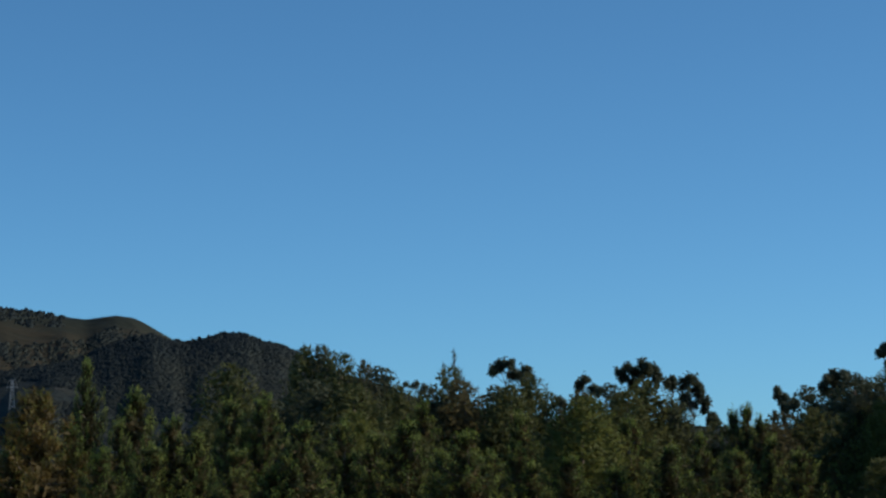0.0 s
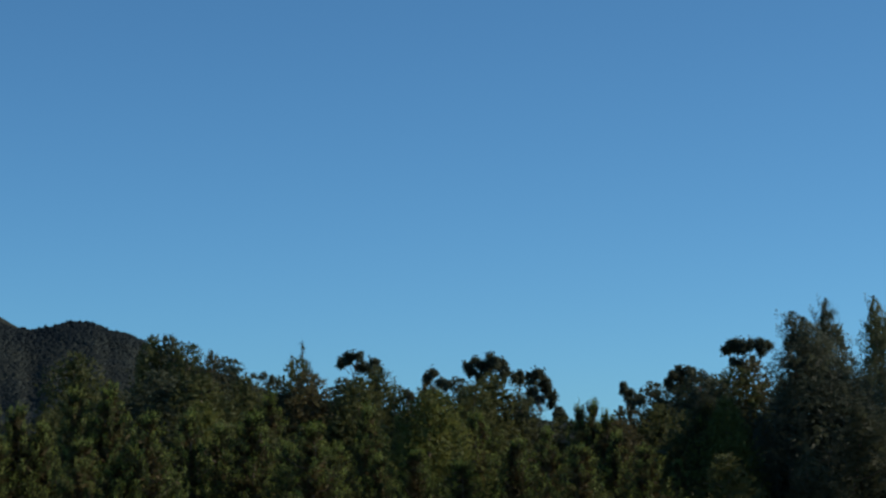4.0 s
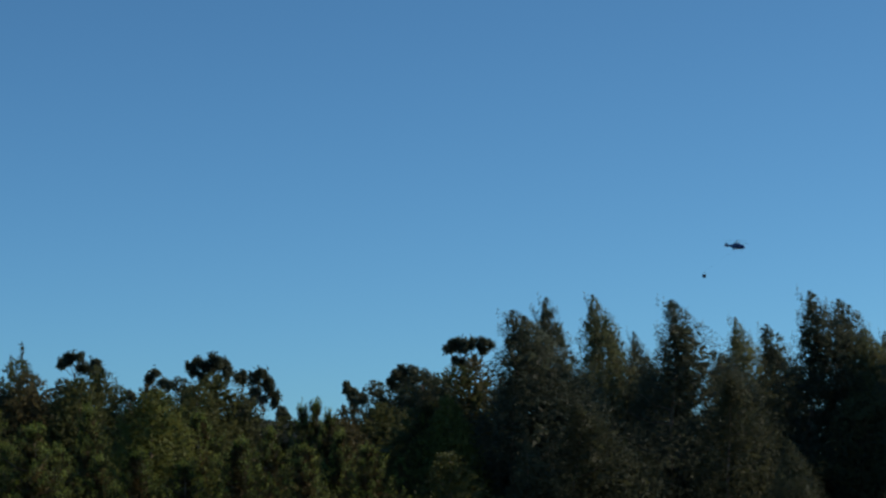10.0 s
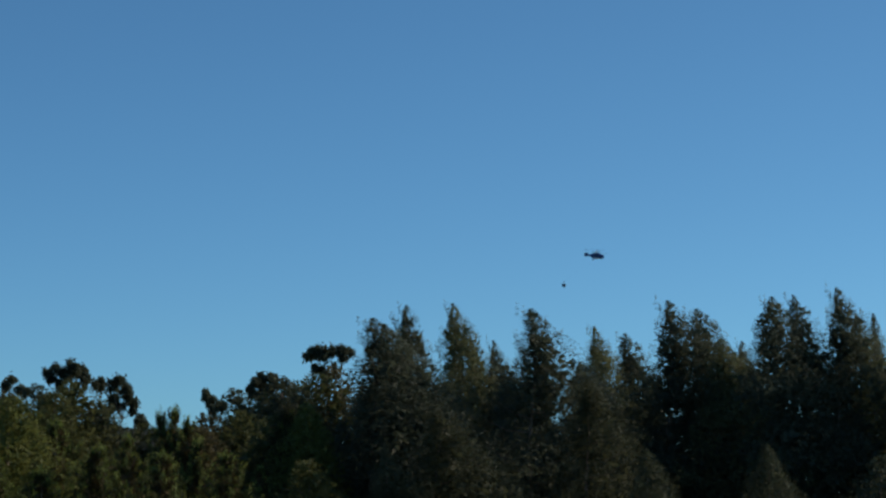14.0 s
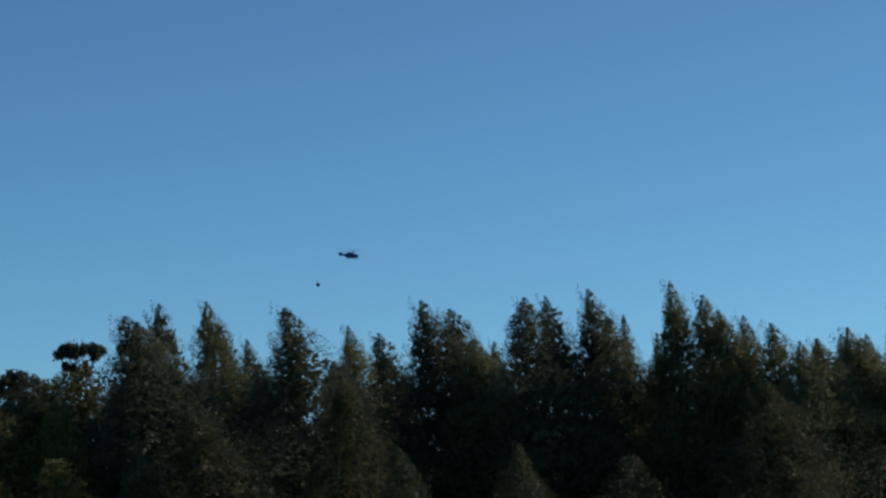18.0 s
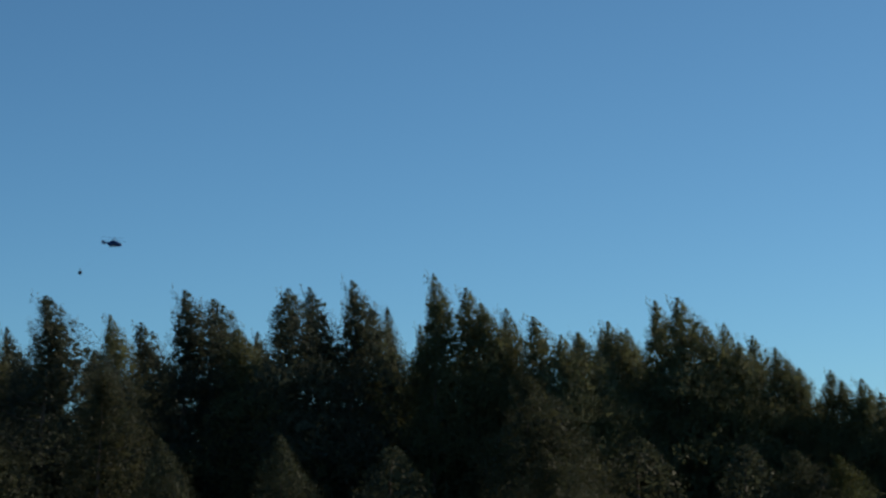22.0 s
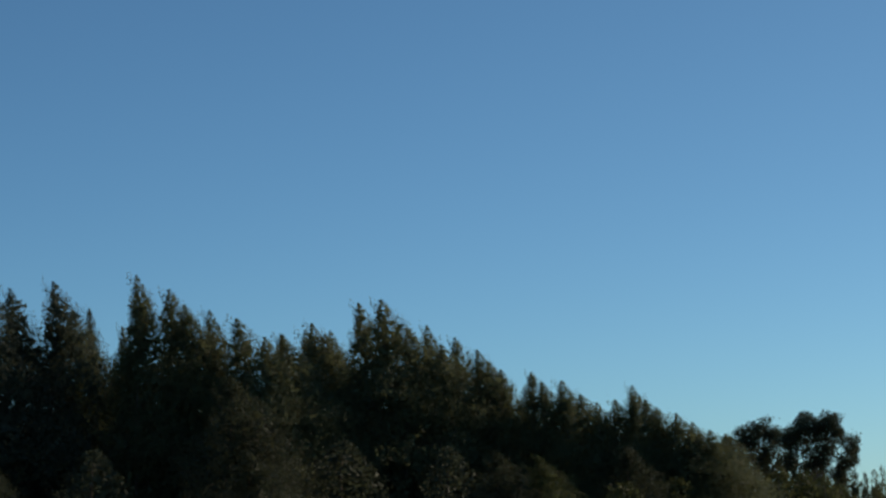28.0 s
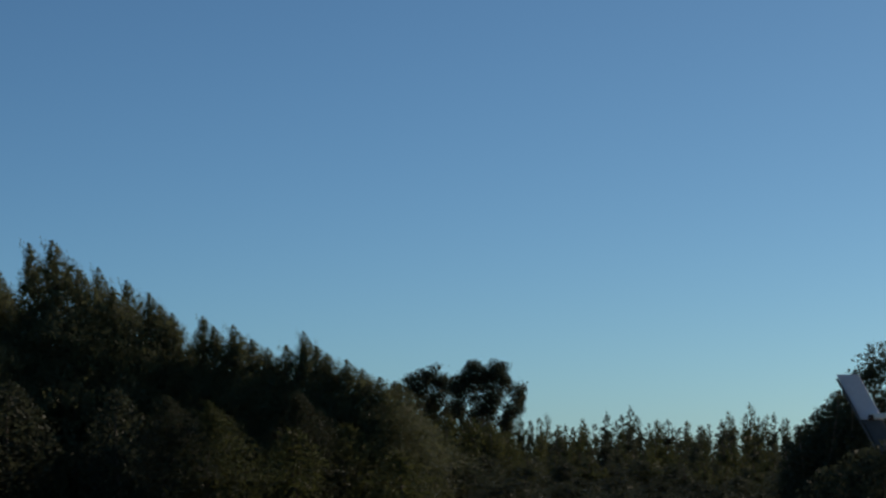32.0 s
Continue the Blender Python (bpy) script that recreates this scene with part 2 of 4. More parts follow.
def stem(height, bend, limbs, rng, radius=0.22):
    """Trunk and limbs as one mesh; bend is how far the top drifts towards -x."""
    def at(h):
        return (-bend * (h / height) ** 1.8 + 0.15 * math.sin(h * 0.5), 0.12 * math.sin(h * 0.37 + 1), h)
    hs = [height * k / 9 for k in range(10)]
    verts, faces = tube([at(h) for h in hs], [radius * (1 - 0.93 * h / height) + 0.015 for h in hs])
    for x, y, z, rx, rz in limbs:
        h = max(0.3, z - rng.uniform(0.15, 0.35) * (abs(x) + abs(y) + 0.8) - 0.3)
        p = Vector(at(min(h, height * 0.97)))
        q = Vector((x, y, z))
        mid = p.lerp(q, 0.5) + Vector((0, 0, -0.12 * (q - p).length))
        v, f = tube([p, mid, q], [radius * 0.32, radius * 0.2, 0.02], 5)
        faces += [tuple(i + len(verts) for i in g) for g in f]
        verts += v
    return verts, faces


# ---- kinds of tree: each variant is a trunk mesh, a crown mesh, its height and width ----
def boughs(rng, H, axis, radius, low, high, count, rise, gap, size, tall=1.4):
    """Branches round a stem that climb outwards; gives clumps of foliage (x, y, z, rx, rz) along their outer part."""
    clumps = []
    for k in range(count):
        h = low + (high - low) * (k + rng.uniform()) / count
        a = k * 2.39996 + rng.uniform(-0.5, 0.5)
        r = radius(h, a) * rng.uniform(0.72, 1.08)
        cx, cy = axis(h)
        n = max(1, int(0.62 * r / gap + 0.7))
        for j in range(n):
            t = 1.0 - 0.62 * j / n
            s = size(h) * rng.uniform(0.7, 1.25)
            z = h * H - rise * r * (1 - t) + rng.uniform(-0.25, 0.25)
            clumps.append((cx + r * t * math.cos(a) + rng.uniform(-0.15, 0.15), cy + r * t * math.sin(a), z, s, s * tall * rng.uniform(0.8, 1.25)))
    return clumps


def shell(rng, count, H, axis, radius, low, high, near, far):
    """Places over the crown's uneven skin, from near to far of its radius, and their outward directions."""
    h = rng.uniform(low, high, 4 * count)
    wide = np.array([radius(q, 1.5) for q in h])
    keep = rng.uniform(0, 1, 4 * count) < np.clip(wide / wide.max(), 0.12, 1) ** 0.9
    h = h[keep][:count]
    a = rng.uniform(0, 2 * math.pi, len(h))
    r = np.array([radius(q, b) for q, b in zip(h, a)])
    out = np.stack((np.cos(a), np.sin(a), np.full(len(h), 0.25)), axis=1)
    mid = np.array([axis(q) for q in h])
    p = np.stack((mid[:, 0] + r * out[:, 0], mid[:, 1] + r * out[:, 1], h * H), axis=1)
    lump = sum(np.sin(p @ k + f) for k, f in zip(rng.normal(size=(6, 3)) * np.repeat(((0.85,), (1.9,)), 3, axis=0), rng.uniform(0, 6.28, 6))) / 3.0
    share = rng.uniform(near, far, len(h)) * (1 + 0.3 * np.clip(lump, -1.3, 0.9))
    p[:, :2] = mid + (p[:, :2] - mid) * share[:, None]
    return p, out


def eucalyptus(seed, mat=M_EUC, H=20.0, W=9.0, rich=1.0):
    """A windswept gum: a flame-shaped crown of fine sprays, uneven from lobe to lobe, drawn out into one to three thin tips."""
    rng = np.random.default_rng(seed)
    bend, ph = rng.uniform(0.8, 1.7), rng.uniform(0, 6.28, 5)
    axis = lambda h: (bend * (1 - h ** 4) + 0.3 * math.sin(4 * h - 4), 0.3 * math.sin(5 * h + ph[1]))
    radius = lambda h, a: W / 2 * min(1.0, (1.005 - h) / 0.54) ** 0.85 * (1 + 0.2 * math.cos(a) + 0.12 * math.sin(2 * a + 7 * h + ph[2]) + 0.12 * math.sin(3 * a - 15 * h + ph[3]) + 0.07 * math.sin(29 * h + ph[4]))
    some = max(rich, 0.4)
    parts_ = [shell(rng, int(n * rich ** 0.8), H, axis, radius, low, high, near, 1.05) for n, low, high, near in ((1400, 0.06, 0.45, 0.72), (6200, 0.4, 0.74, 0.7), (6400, 0.64, 1.0, 0.55))]
    c, o = (np.concatenate([q[i] for q in parts_]) for i in (0, 1))
    w = o * (0.5, 0.5, 0.2) + rng.normal(size=c.shape) * 0.5 + (-0.35, 0, 0.25)
    clumps = boughs(rng, H, axis, radius, 0.1, 0.96, int(110 * max(0.5, rich ** 0.4)), 0.7, 1.3, lambda h: 0.2 + 0.34 * (1 - h), 1.5)
    for tip in range(int(rng.integers(1, 4))):
        x0, y0, drop = (0, 0, 0) if tip == 0 else (rng.uniform(-0.8, 0.8), rng.uniform(-0.6, 0.6), rng.uniform(0.6, 1.8))
        for k in range(9):
            cx, cy = axis(0.88 + 0.0135 * k)
            clumps.append((cx + x0 - 0.012 * k ** 2 + rng.uniform(-0.08, 0.08), cy + y0, H * (0.88 + 0.0135 * k) - drop, 0.44 - 0.042 * k, 0.45))
    c2, w2, o2 = crown_points(clumps, 20 * rich ** 0.8, rng, 0.1, 1.05, axis=0.35)
    w2[:, 0] -= 0.4
    fills = ((shell(rng, int(1500 * some), H, axis, radius, 0.06, 0.98, 0.3, 0.84)[0], 1.5), (shell(rng, int(480 * some), H, axis, radius, 0.04, 0.9, 0.05, 0.6)[0], 3.2), (shell(rng, int(280 * some), H, axis, radius, 0.62, 0.95, 0.0, 0.75)[0], 1.5))
    c, w, o = np.concatenate((c, c2)), np.concatenate((w, w2)), np.concatenate((o, o2))
    fine = np.interp(c[:, 2] / H, [0.35, 0.5, 0.85], [1.05, 0.68, 0.54])
    grow = rich ** -0.25
    high = [(x, y, z + 0.25, rx, rz) for x, y, z, rx, rz in clumps if z > 0.93 * H or z > 0.76 * H and math.hypot(x - axis(z / H)[0], y) > 0.5 * radius(z / H, 0)]
    c3, w3, o3 = crown_points(high, 14 * rich, rng, 0.6, 1.05, axis=0.2)
    w3[:, 0] -= 0.6
    # Sprays at the tips take a paler leaf colour as painted backlight.
    young = (len(c), len(c3), M_GUM_TIP if mat in (M_EUC, M_EUC_GREEN) else mat)
    c, w, o, fine = np.concatenate((c, c3)), np.concatenate((w, w3)), np.concatenate((o, o3)), np.concatenate((fine, np.full(len(c3), 0.5)))
    crown = leaves("crown", c, w, 0.34 * grow, 0.115 * grow, mat, rng, o, fills, fine, young)
    v, f = stem(H * 0.94, -0.1 * bend, [clumps[i] for i in range(4, len(clumps) - 30, 12)], rng, 0.2)
    return mesh_of("trunk", v, f, M_BARK, True), crown, H, W


def pine(seed, mat=M_PINE, H=13.0, W=8.5, rich=1.0):
    """A young pine: tiers of upswept branches, each a row of small needle tufts that ends in an upright shoot."""
    rng = np.random.default_rng(seed)
    bend = rng.uniform(-0.2, 0.4)
    clumps, ends = [], []
    whorls = 12
    for k in range(whorls):
        h = 0.05 + 0.9 * k / (whorls - 1)
        reach = W / 2 * min(1.0, (1.03 - h) / 0.9) ** 0.8
        n = int(11 - 6 * h)
        a0 = rng.uniform(0, 6.3)
        for j in range(n):
            a = a0 + 2 * math.pi * j / n + rng.uniform(-0.35, 0.35)
            far = reach * rng.uniform(0.6, 1.15)
            base = h * H + rng.uniform(-0.3, 0.3)
            for t in (0.4, 0.56, 0.72, 0.87, 1.0):
                r = (0.16 + 0.12 * (1 - h)) * rng.uniform(0.75, 1.25)
                b = a + rng.uniform(-0.3, 0.3) / max(far, 0.5)
                q = (far * t * math.cos(b) - bend * h ** 2, far * t * math.sin(b), base + far * (0.5 * t ** 2 - 0.1), r, r * 1.9)
                clumps.append(q)
                if t > 0.65:
                    ends.append(q)
    for k in range(5):
        clumps.append((-bend, 0, H * (0.91 + 0.02 * k), 0.22 - 0.035 * k, 0.45))
    ends += clumps[-3:]
    c, w, o = crown_points(clumps, 17 * rich, rng, 1.4, 1.2, axis=0.3)
    fills = ((inner_points(clumps[:-5], int(1100 * max(rich, 0.5)), rng, 0.35, 0.9), 1.7), (inner_points(clumps[:-12], int(330 * max(rich, 0.5)), rng, 0.0, 0.6), 3.2))
    dead = (len(c), len(fills[0][0]) + len(fills[1][0]), M_DEAD)
    crown = leaves("crown", c, w, 0.33 / rich ** 0.25, 0.085 / rich ** 0.4, mat, rng, o, fills, other=dead)
    v, f = stem(H * 0.97, bend, [clumps[i] for i in range(4, len(clumps) - 5, 10)], rng, 0.17)
    trunk = mesh_of("trunk", v, f, M_BARK, True)
    if rich < 0.4:
        return trunk, crown, H, W
    tips = np.array([q for q in ends if rng.uniform() < 0.75])
    n = 9
    base = np.repeat(tips[:, :3], n, axis=0)
    base[:, 2] += np.repeat(tips[:, 4] * 0.5, n) + np.tile(np.linspace(-0.15, 0.4, n), len(tips))
    base += rng.normal(size=base.shape) * (0.12, 0.12, 0.08)
    ways = rng.normal(size=base.shape) * 0.7 + (0, 0, 1.0)
    facing = base * (1, 1, 0) / (np.linalg.norm(base[:, :2], axis=1, keepdims=True) + 1e-6) + (0, 0, 0.3)
    shoots = leaves("new_growth", base, ways, 0.32, 0.07, M_SHOOT if mat is M_PINE else M_DRY, rng, facing)
    return trunk, crown, H, W, shoots


def broadleaf(seed, mat=M_BROAD, H=15.0, W=6.5, rich=1.0):
    """A leafy tree with a domed crown of uneven lobes."""
    rng = np.random.default_rng(seed)
    bend, ph = rng.uniform(0.2, 0.7), rng.uniform(0, 6.28, 4)
    axis = lambda h: (-bend * h ** 2 + 0.2 * math.sin(5 * h + ph[0]), 0.2 * math.sin(4 * h + ph[1]))
    radius = lambda h, a: W / 2 * min(1.0, (1.01 - h) / 0.45) ** 0.64 * (1 + 0.14 * math.sin(2 * a + 6 * h + ph[2]) + 0.13 * math.sin(3 * a - 14 * h + ph[3]))
    some = max(rich, 0.4)
    c, o = shell(rng, int(3600 * rich ** 0.8), H, axis, radius, 0.05, 1.0, 0.72, 1.06)
    w = o * (0.5, 0.5, 0.3) + rng.normal(size=c.shape) * 0.5 + (-0.25, 0, 0.5)
    clumps = boughs(rng, H, axis, radius, 0.06, 0.985, int(80 * max(0.5, rich ** 0.4)), 0.55, 1.1, lambda h: 0.24 + 0.3 * (1 - h), 1.3)
    c2, w2, o2 = crown_points(clumps, 16 * rich ** 0.8, rng, 0.5, 1.15, axis=0.35)
    fills = ((shell(rng, int(2300 * some), H, axis, radius, 0.04, 0.99, 0.35, 0.92)[0], 1.4), (shell(rng, int(320 * some), H, axis, radius, 0.04, 0.93, 0.1, 0.6)[0], 3.2))
    grow = rich ** -0.25
    crown = leaves("crown", np.concatenate((c, c2)), np.concatenate((w, w2)), 0.32 * grow, 0.115 * grow, mat, rng, np.concatenate((o, o2)), fills)
    v, f = stem(H * 0.94, bend, [clumps[i] for i in range(4, len(clumps), 12)], rng, 0.2)
    return mesh_of("trunk", v, f, M_BARK, True), crown, H, W


def tufted(seed, mat, H, tufts, swell=1.25):
    """An old tree: a bare stem that forks into limbs, each ending in a dense ball of foliage. tufts: sideways, below the top, radius."""
    rng = np.random.default_rng(seed)
    clumps, limbs = [], []
    for x, down, r in tufts:
        y, z = rng.uniform(-1.0, 1.0), H - down
        r *= swell
        limbs.append((x, y, z, r, r))
        for j in range(8):
            g = rng.normal(size=3)
            g /= np.linalg.norm(g)
            clumps.append((x + g[0] * r * 0.55, y + g[1] * r * 0.55, z + g[2] * r * 0.5, r * 0.5, r * 0.45))
    c, w, o = crown_points(clumps, 64 * swell ** 1.3, rng, 0.2, 1.1, axis=0.0)
    crown = leaves("crown", c, w, 0.2, 0.1, mat, rng, o, ((inner_points(clumps, 170 * len(tufts), rng, 0.97, 1.03) + (0, 0, 0.3), 1.4),))
    v, f = stem(H - max(q[1] for q in tufts) - 0.3, 0.0, limbs, rng, 0.15)
    wide = 2 * max(abs(q[0]) + q[2] for q in tufts)
    return mesh_of("trunk", v, f, M_BARK, True), crown, H, wide


def sapling(seed, mat, H=10.0, W=3.0, rich=1.0, sway=1.0):
    """A slim young tree: a narrow feathery spire, often with two or three leaders."""
    rng = np.random.default_rng(seed)
    bend = rng.uniform(0.1, 0.5) * sway
    clumps = []
    leaders = [(0, 0, 1.0)] + [(rng.uniform(-0.5, 0.5) * W * 0.6, rng.uniform(-0.3, 0.3) * W, rng.uniform(0.72, 0.93)) for k in range(int(rng.integers(1, 4)))]
    for x0, y0, tall in leaders:
        n = 44 if tall == 1.0 else 26
        for k in range(n):
            h = 0.05 + 0.95 * (k / (n - 1)) ** 0.9
            r = W / 2 * (0.9 if tall == 1.0 else 0.55) * (1 - h) ** 0.62 * rng.uniform(0.3, 1.1)
            a = k * 2.39996 + rng.uniform(-0.5, 0.5)
            rx = 0.11 + 0.34 * (1 - h) + rng.uniform(-0.02, 0.06)
            s = h * tall
            clumps.append((x0 * (0.4 + 0.6 * h) + r * math.cos(a) - bend * s ** 2, y0 + r * math.sin(a), s * H - 0.15, rx, rx * 1.9))
    c, w, o = crown_points(clumps, 30 * rich, rng, 0.7, 1.25)
    fills = ((inner_points(clumps[:34], int(60 + 120 * rich), rng, 0.0, 0.9), 2.2),)
    crown = leaves("crown", c, w, 0.3 / rich ** 0.3, 0.085 / rich ** 0.5, mat, rng, o, fills)
    v, f = stem(H * 0.97, bend, [clumps[i] for i in range(5, 40, 7)], rng, 0.1)
    return mesh_of("trunk", v, f, M_BARK, True), crown, H, W


def plant(name, variant, az, d, height, width, label, category, group="", turn=0.0):
    trunk, crown, H, W, *more = variant
    tree = new(name)
    tree.matrix_world = pose(*spot(az, d, -0.05), 0, 0, -az + turn) @ Matrix.Diagonal((width / W, width / W, height / H, 1))
    for n, me in (("trunk", trunk), ("crown", crown), *(("new_growth", me) for me in more)):
        ob = new(n, me)
        ob.parent = tree
    return tagged(tree, label, category, group)


# ---- ground and hills ----
def smooth_steps(x, xs, ys):
    return float(np.interp(x, xs, ys))


def ground():
    rings = [0, 30, 60, 100, 150, 200, 260, 340, 450, 600, 800, 1100, 1500, 2100, 3000, 4900]
    n = 96
    verts, faces = [(0, 0, 0)], []
    for k, r in enumerate(rings[1:]):
        for s in range(n):
            a = 2 * math.pi * s / n
            p = Vector((r * math.sin(a), r * math.cos(a), 0))
            p.z = 0.12 * noise.noise(p * 0.02) - 0.05
            verts.append(tuple(p))
    for s in range(n):
        faces.append((0, 1 + (s + 1) % n, 1 + s))
    for k in range(len(rings) - 2):
        for s in range(n):
            t = (s + 1) % n
            b0, b1 = 1 + k * n, 1 + (k + 1) * n
            faces.append((b0 + s, b0 + t, b1 + t, b1 + s))
    tagged(new("ground", mesh_of("ground", verts, faces, M_GROUND, True)), "dry grassy ground running out to the hills", "ground", kind="structure")


def hill(name, label, xs, ups, near, far, mat, seed):
    """A ridge at distance far whose crest follows the elevations ups (degrees) over azimuths xs, sloping down to near in folds."""
    def height(az, d):
        u = (d - near) / (far - near)
        crest = EYE + math.tan(radians(smooth_steps(az, xs, ups))) * far
        if u > 1:
            return crest * (1 - (u - 1) ** 2 * 6) - 1.0
        u = max(u, 0.0)
        fold = 0.3 * noise.noise(Vector((az * 0.55, u * 1.1, seed))) + 0.12 * noise.noise(Vector((az * 1.7, u * 3.0, seed + 9)))
        share = min(0.985 if u < 0.97 else 1.0, u ** 0.7 * (1 + fold * (1 - u) * 1.6))
        return crest * d / far * share - 1.0
    cols, rows_ = 190, 44
    verts, faces = [], []
    for i in range(cols + 1):
        az = xs[0] + (xs[-1] - xs[0]) * i / cols
        for j in range(rows_ + 1):
            d = near + (far * 1.18 - near) * j / rows_
            p = spot(az, d)
            verts.append((p.x, p.y, height(az, d)))
    for i in range(cols):
        for j in range(rows_):
            a = i * (rows_ + 1) + j
            faces.append((a, a + rows_ + 1, a + rows_ + 2, a + 1))
    tagged(new(name, mesh_of(name, verts, faces, mat, True)), label, "hill", kind="structure")
    return height


ground()
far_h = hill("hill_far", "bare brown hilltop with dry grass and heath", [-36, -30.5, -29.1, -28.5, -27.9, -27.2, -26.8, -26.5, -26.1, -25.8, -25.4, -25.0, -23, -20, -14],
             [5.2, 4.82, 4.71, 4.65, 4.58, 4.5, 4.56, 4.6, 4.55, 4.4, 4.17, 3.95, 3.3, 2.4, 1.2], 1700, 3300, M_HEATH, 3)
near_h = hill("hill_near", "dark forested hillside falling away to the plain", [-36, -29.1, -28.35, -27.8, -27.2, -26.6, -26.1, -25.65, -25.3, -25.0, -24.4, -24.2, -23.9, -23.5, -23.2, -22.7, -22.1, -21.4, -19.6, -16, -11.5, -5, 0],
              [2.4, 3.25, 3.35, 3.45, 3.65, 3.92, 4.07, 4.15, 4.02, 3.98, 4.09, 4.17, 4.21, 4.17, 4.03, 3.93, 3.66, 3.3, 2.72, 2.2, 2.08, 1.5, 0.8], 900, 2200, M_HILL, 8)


def far_woods(name, label, height, azs, ds, count, size, seed, skip):
    """Many small uneven crowns on a far slope, in one mesh."""
    rng = np.random.default_rng(seed)
    verts, faces = [], []
    made = 0
    while made < count:
        az, d = rng.uniform(*azs), ds[0] + (ds[1] - ds[0]) * rng.uniform() ** 0.8
        p = spot(az, d)
        if noise.noise(p * 0.0035 + Vector((seed, 5, 0))) < skip:
            made += 0.2
            continue
        made += 1
        z = height(az, d)
        hh, ww = size * rng.uniform(0.3, 0.6) * (1.6 if rng.uniform() < 0.08 else 1.0), size * (0.22 + 0.4 * rng.uniform() ** 1.5)
        hh *= 0.9 if d > ds[1] * 0.9 else 0.65
        b = len(verts)
        for hf, wf in ((0.0, 1.2), (0.62, 0.75)):
            for s in range(5):
                a = 2 * math.pi * s / 5 + hf * 3 + made
                r = ww * wf * rng.uniform(0.65, 1.25)
                verts.append((p.x + r * math.cos(a), p.y + r * math.sin(a), z - 1.0 + (hh + 1.0) * (hf + rng.uniform(-0.06, 0.06))))
        verts.append((p.x, p.y, z + hh))
        for s in range(5):
            t = (s + 1) % 5
            faces.append((b + s, b + t, b + 5 + t, b + 5 + s))
            faces.append((b + 5 + s, b + 5 + t, b + 10))
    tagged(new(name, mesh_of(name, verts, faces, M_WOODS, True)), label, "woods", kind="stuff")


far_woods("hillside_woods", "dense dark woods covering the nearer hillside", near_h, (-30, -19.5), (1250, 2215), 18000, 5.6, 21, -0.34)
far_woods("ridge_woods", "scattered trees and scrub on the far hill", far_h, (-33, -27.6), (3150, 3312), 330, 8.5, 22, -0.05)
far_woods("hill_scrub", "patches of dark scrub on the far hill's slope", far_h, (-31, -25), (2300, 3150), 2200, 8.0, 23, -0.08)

# ---- forest ----
EUCS = [eucalyptus(100 + k, M_EUC if k < 6 else M_EUC_GREEN) for k in range(10)]
PINES = [pine(200 + k, M_GOLD if k == 0 else M_PINE) for k in range(6)]
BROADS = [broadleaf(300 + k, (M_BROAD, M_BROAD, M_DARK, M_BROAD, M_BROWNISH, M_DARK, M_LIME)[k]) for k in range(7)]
OLIVE_EUCS = [eucalyptus(120 + k, M_OLIVE, rich=0.8) for k in range(3)]
# In FRONT_EUCS and FRONT_BROADS, variants from the third on carry shade as darker leaves.
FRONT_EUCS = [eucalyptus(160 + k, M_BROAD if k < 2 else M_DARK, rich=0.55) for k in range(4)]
FRONT_PINES = [pine(260 + k, rich=0.5) for k in range(3)]
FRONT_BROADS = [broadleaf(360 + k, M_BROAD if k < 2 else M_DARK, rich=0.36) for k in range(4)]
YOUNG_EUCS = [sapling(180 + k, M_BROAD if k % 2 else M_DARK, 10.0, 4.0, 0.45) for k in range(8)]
TALL_SAPLINGS = [sapling(185 + k, M_EUC, 14.0, 3.0, 1.2, 4.0) for k in range(4)]
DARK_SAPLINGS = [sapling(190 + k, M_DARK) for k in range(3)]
THIN_EUCS = [eucalyptus(140 + k, rich=0.18) for k in range(5)]
THIN_PINES = [pine(240 + k, rich=0.25) for k in range(4)]
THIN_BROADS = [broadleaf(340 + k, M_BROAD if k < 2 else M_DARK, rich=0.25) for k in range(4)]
EUC_LABEL = "tall dark green eucalyptus bending in the wind"
PINE_LABEL = "young conical pine with upright yellow-green shoots"
BROAD_LABEL = "leafy broad-crowned tree at the wood's edge"

# azimuth, elevation of the top in degrees, distance, crown width
PINE_STAND = [
    (-28.23, 2.87, 150, 5.1), (-27.14, 3.48, 190, 3.2), (-26.08, 2.85, 175, 4.4), (-25.20, 2.22, 150, 3.7),
    (-26.35, 2.14, 165, 3.0), (-24.68, 1.86, 150, 3.1), (-23.87, 2.62, 165, 3.6), (-23.10, 2.74, 165, 4.1),
    (-22.21, 2.09, 140, 3.8), (-21.38, 2.14, 150, 3.7), (-19.95, 2.17, 150, 4.4), (-18.46, 1.91, 145, 4.6),
    (-19.44, 2.62, 190, 3.9), (-17.22, 2.36, 175, 3.6), (-16.19, 1.37, 145, 3.6),
    (-12.31, 2.42, 185, 2.9), (-12.03, 2.51, 185, 2.9), (-11.78, 2.29, 180, 2.9),
]
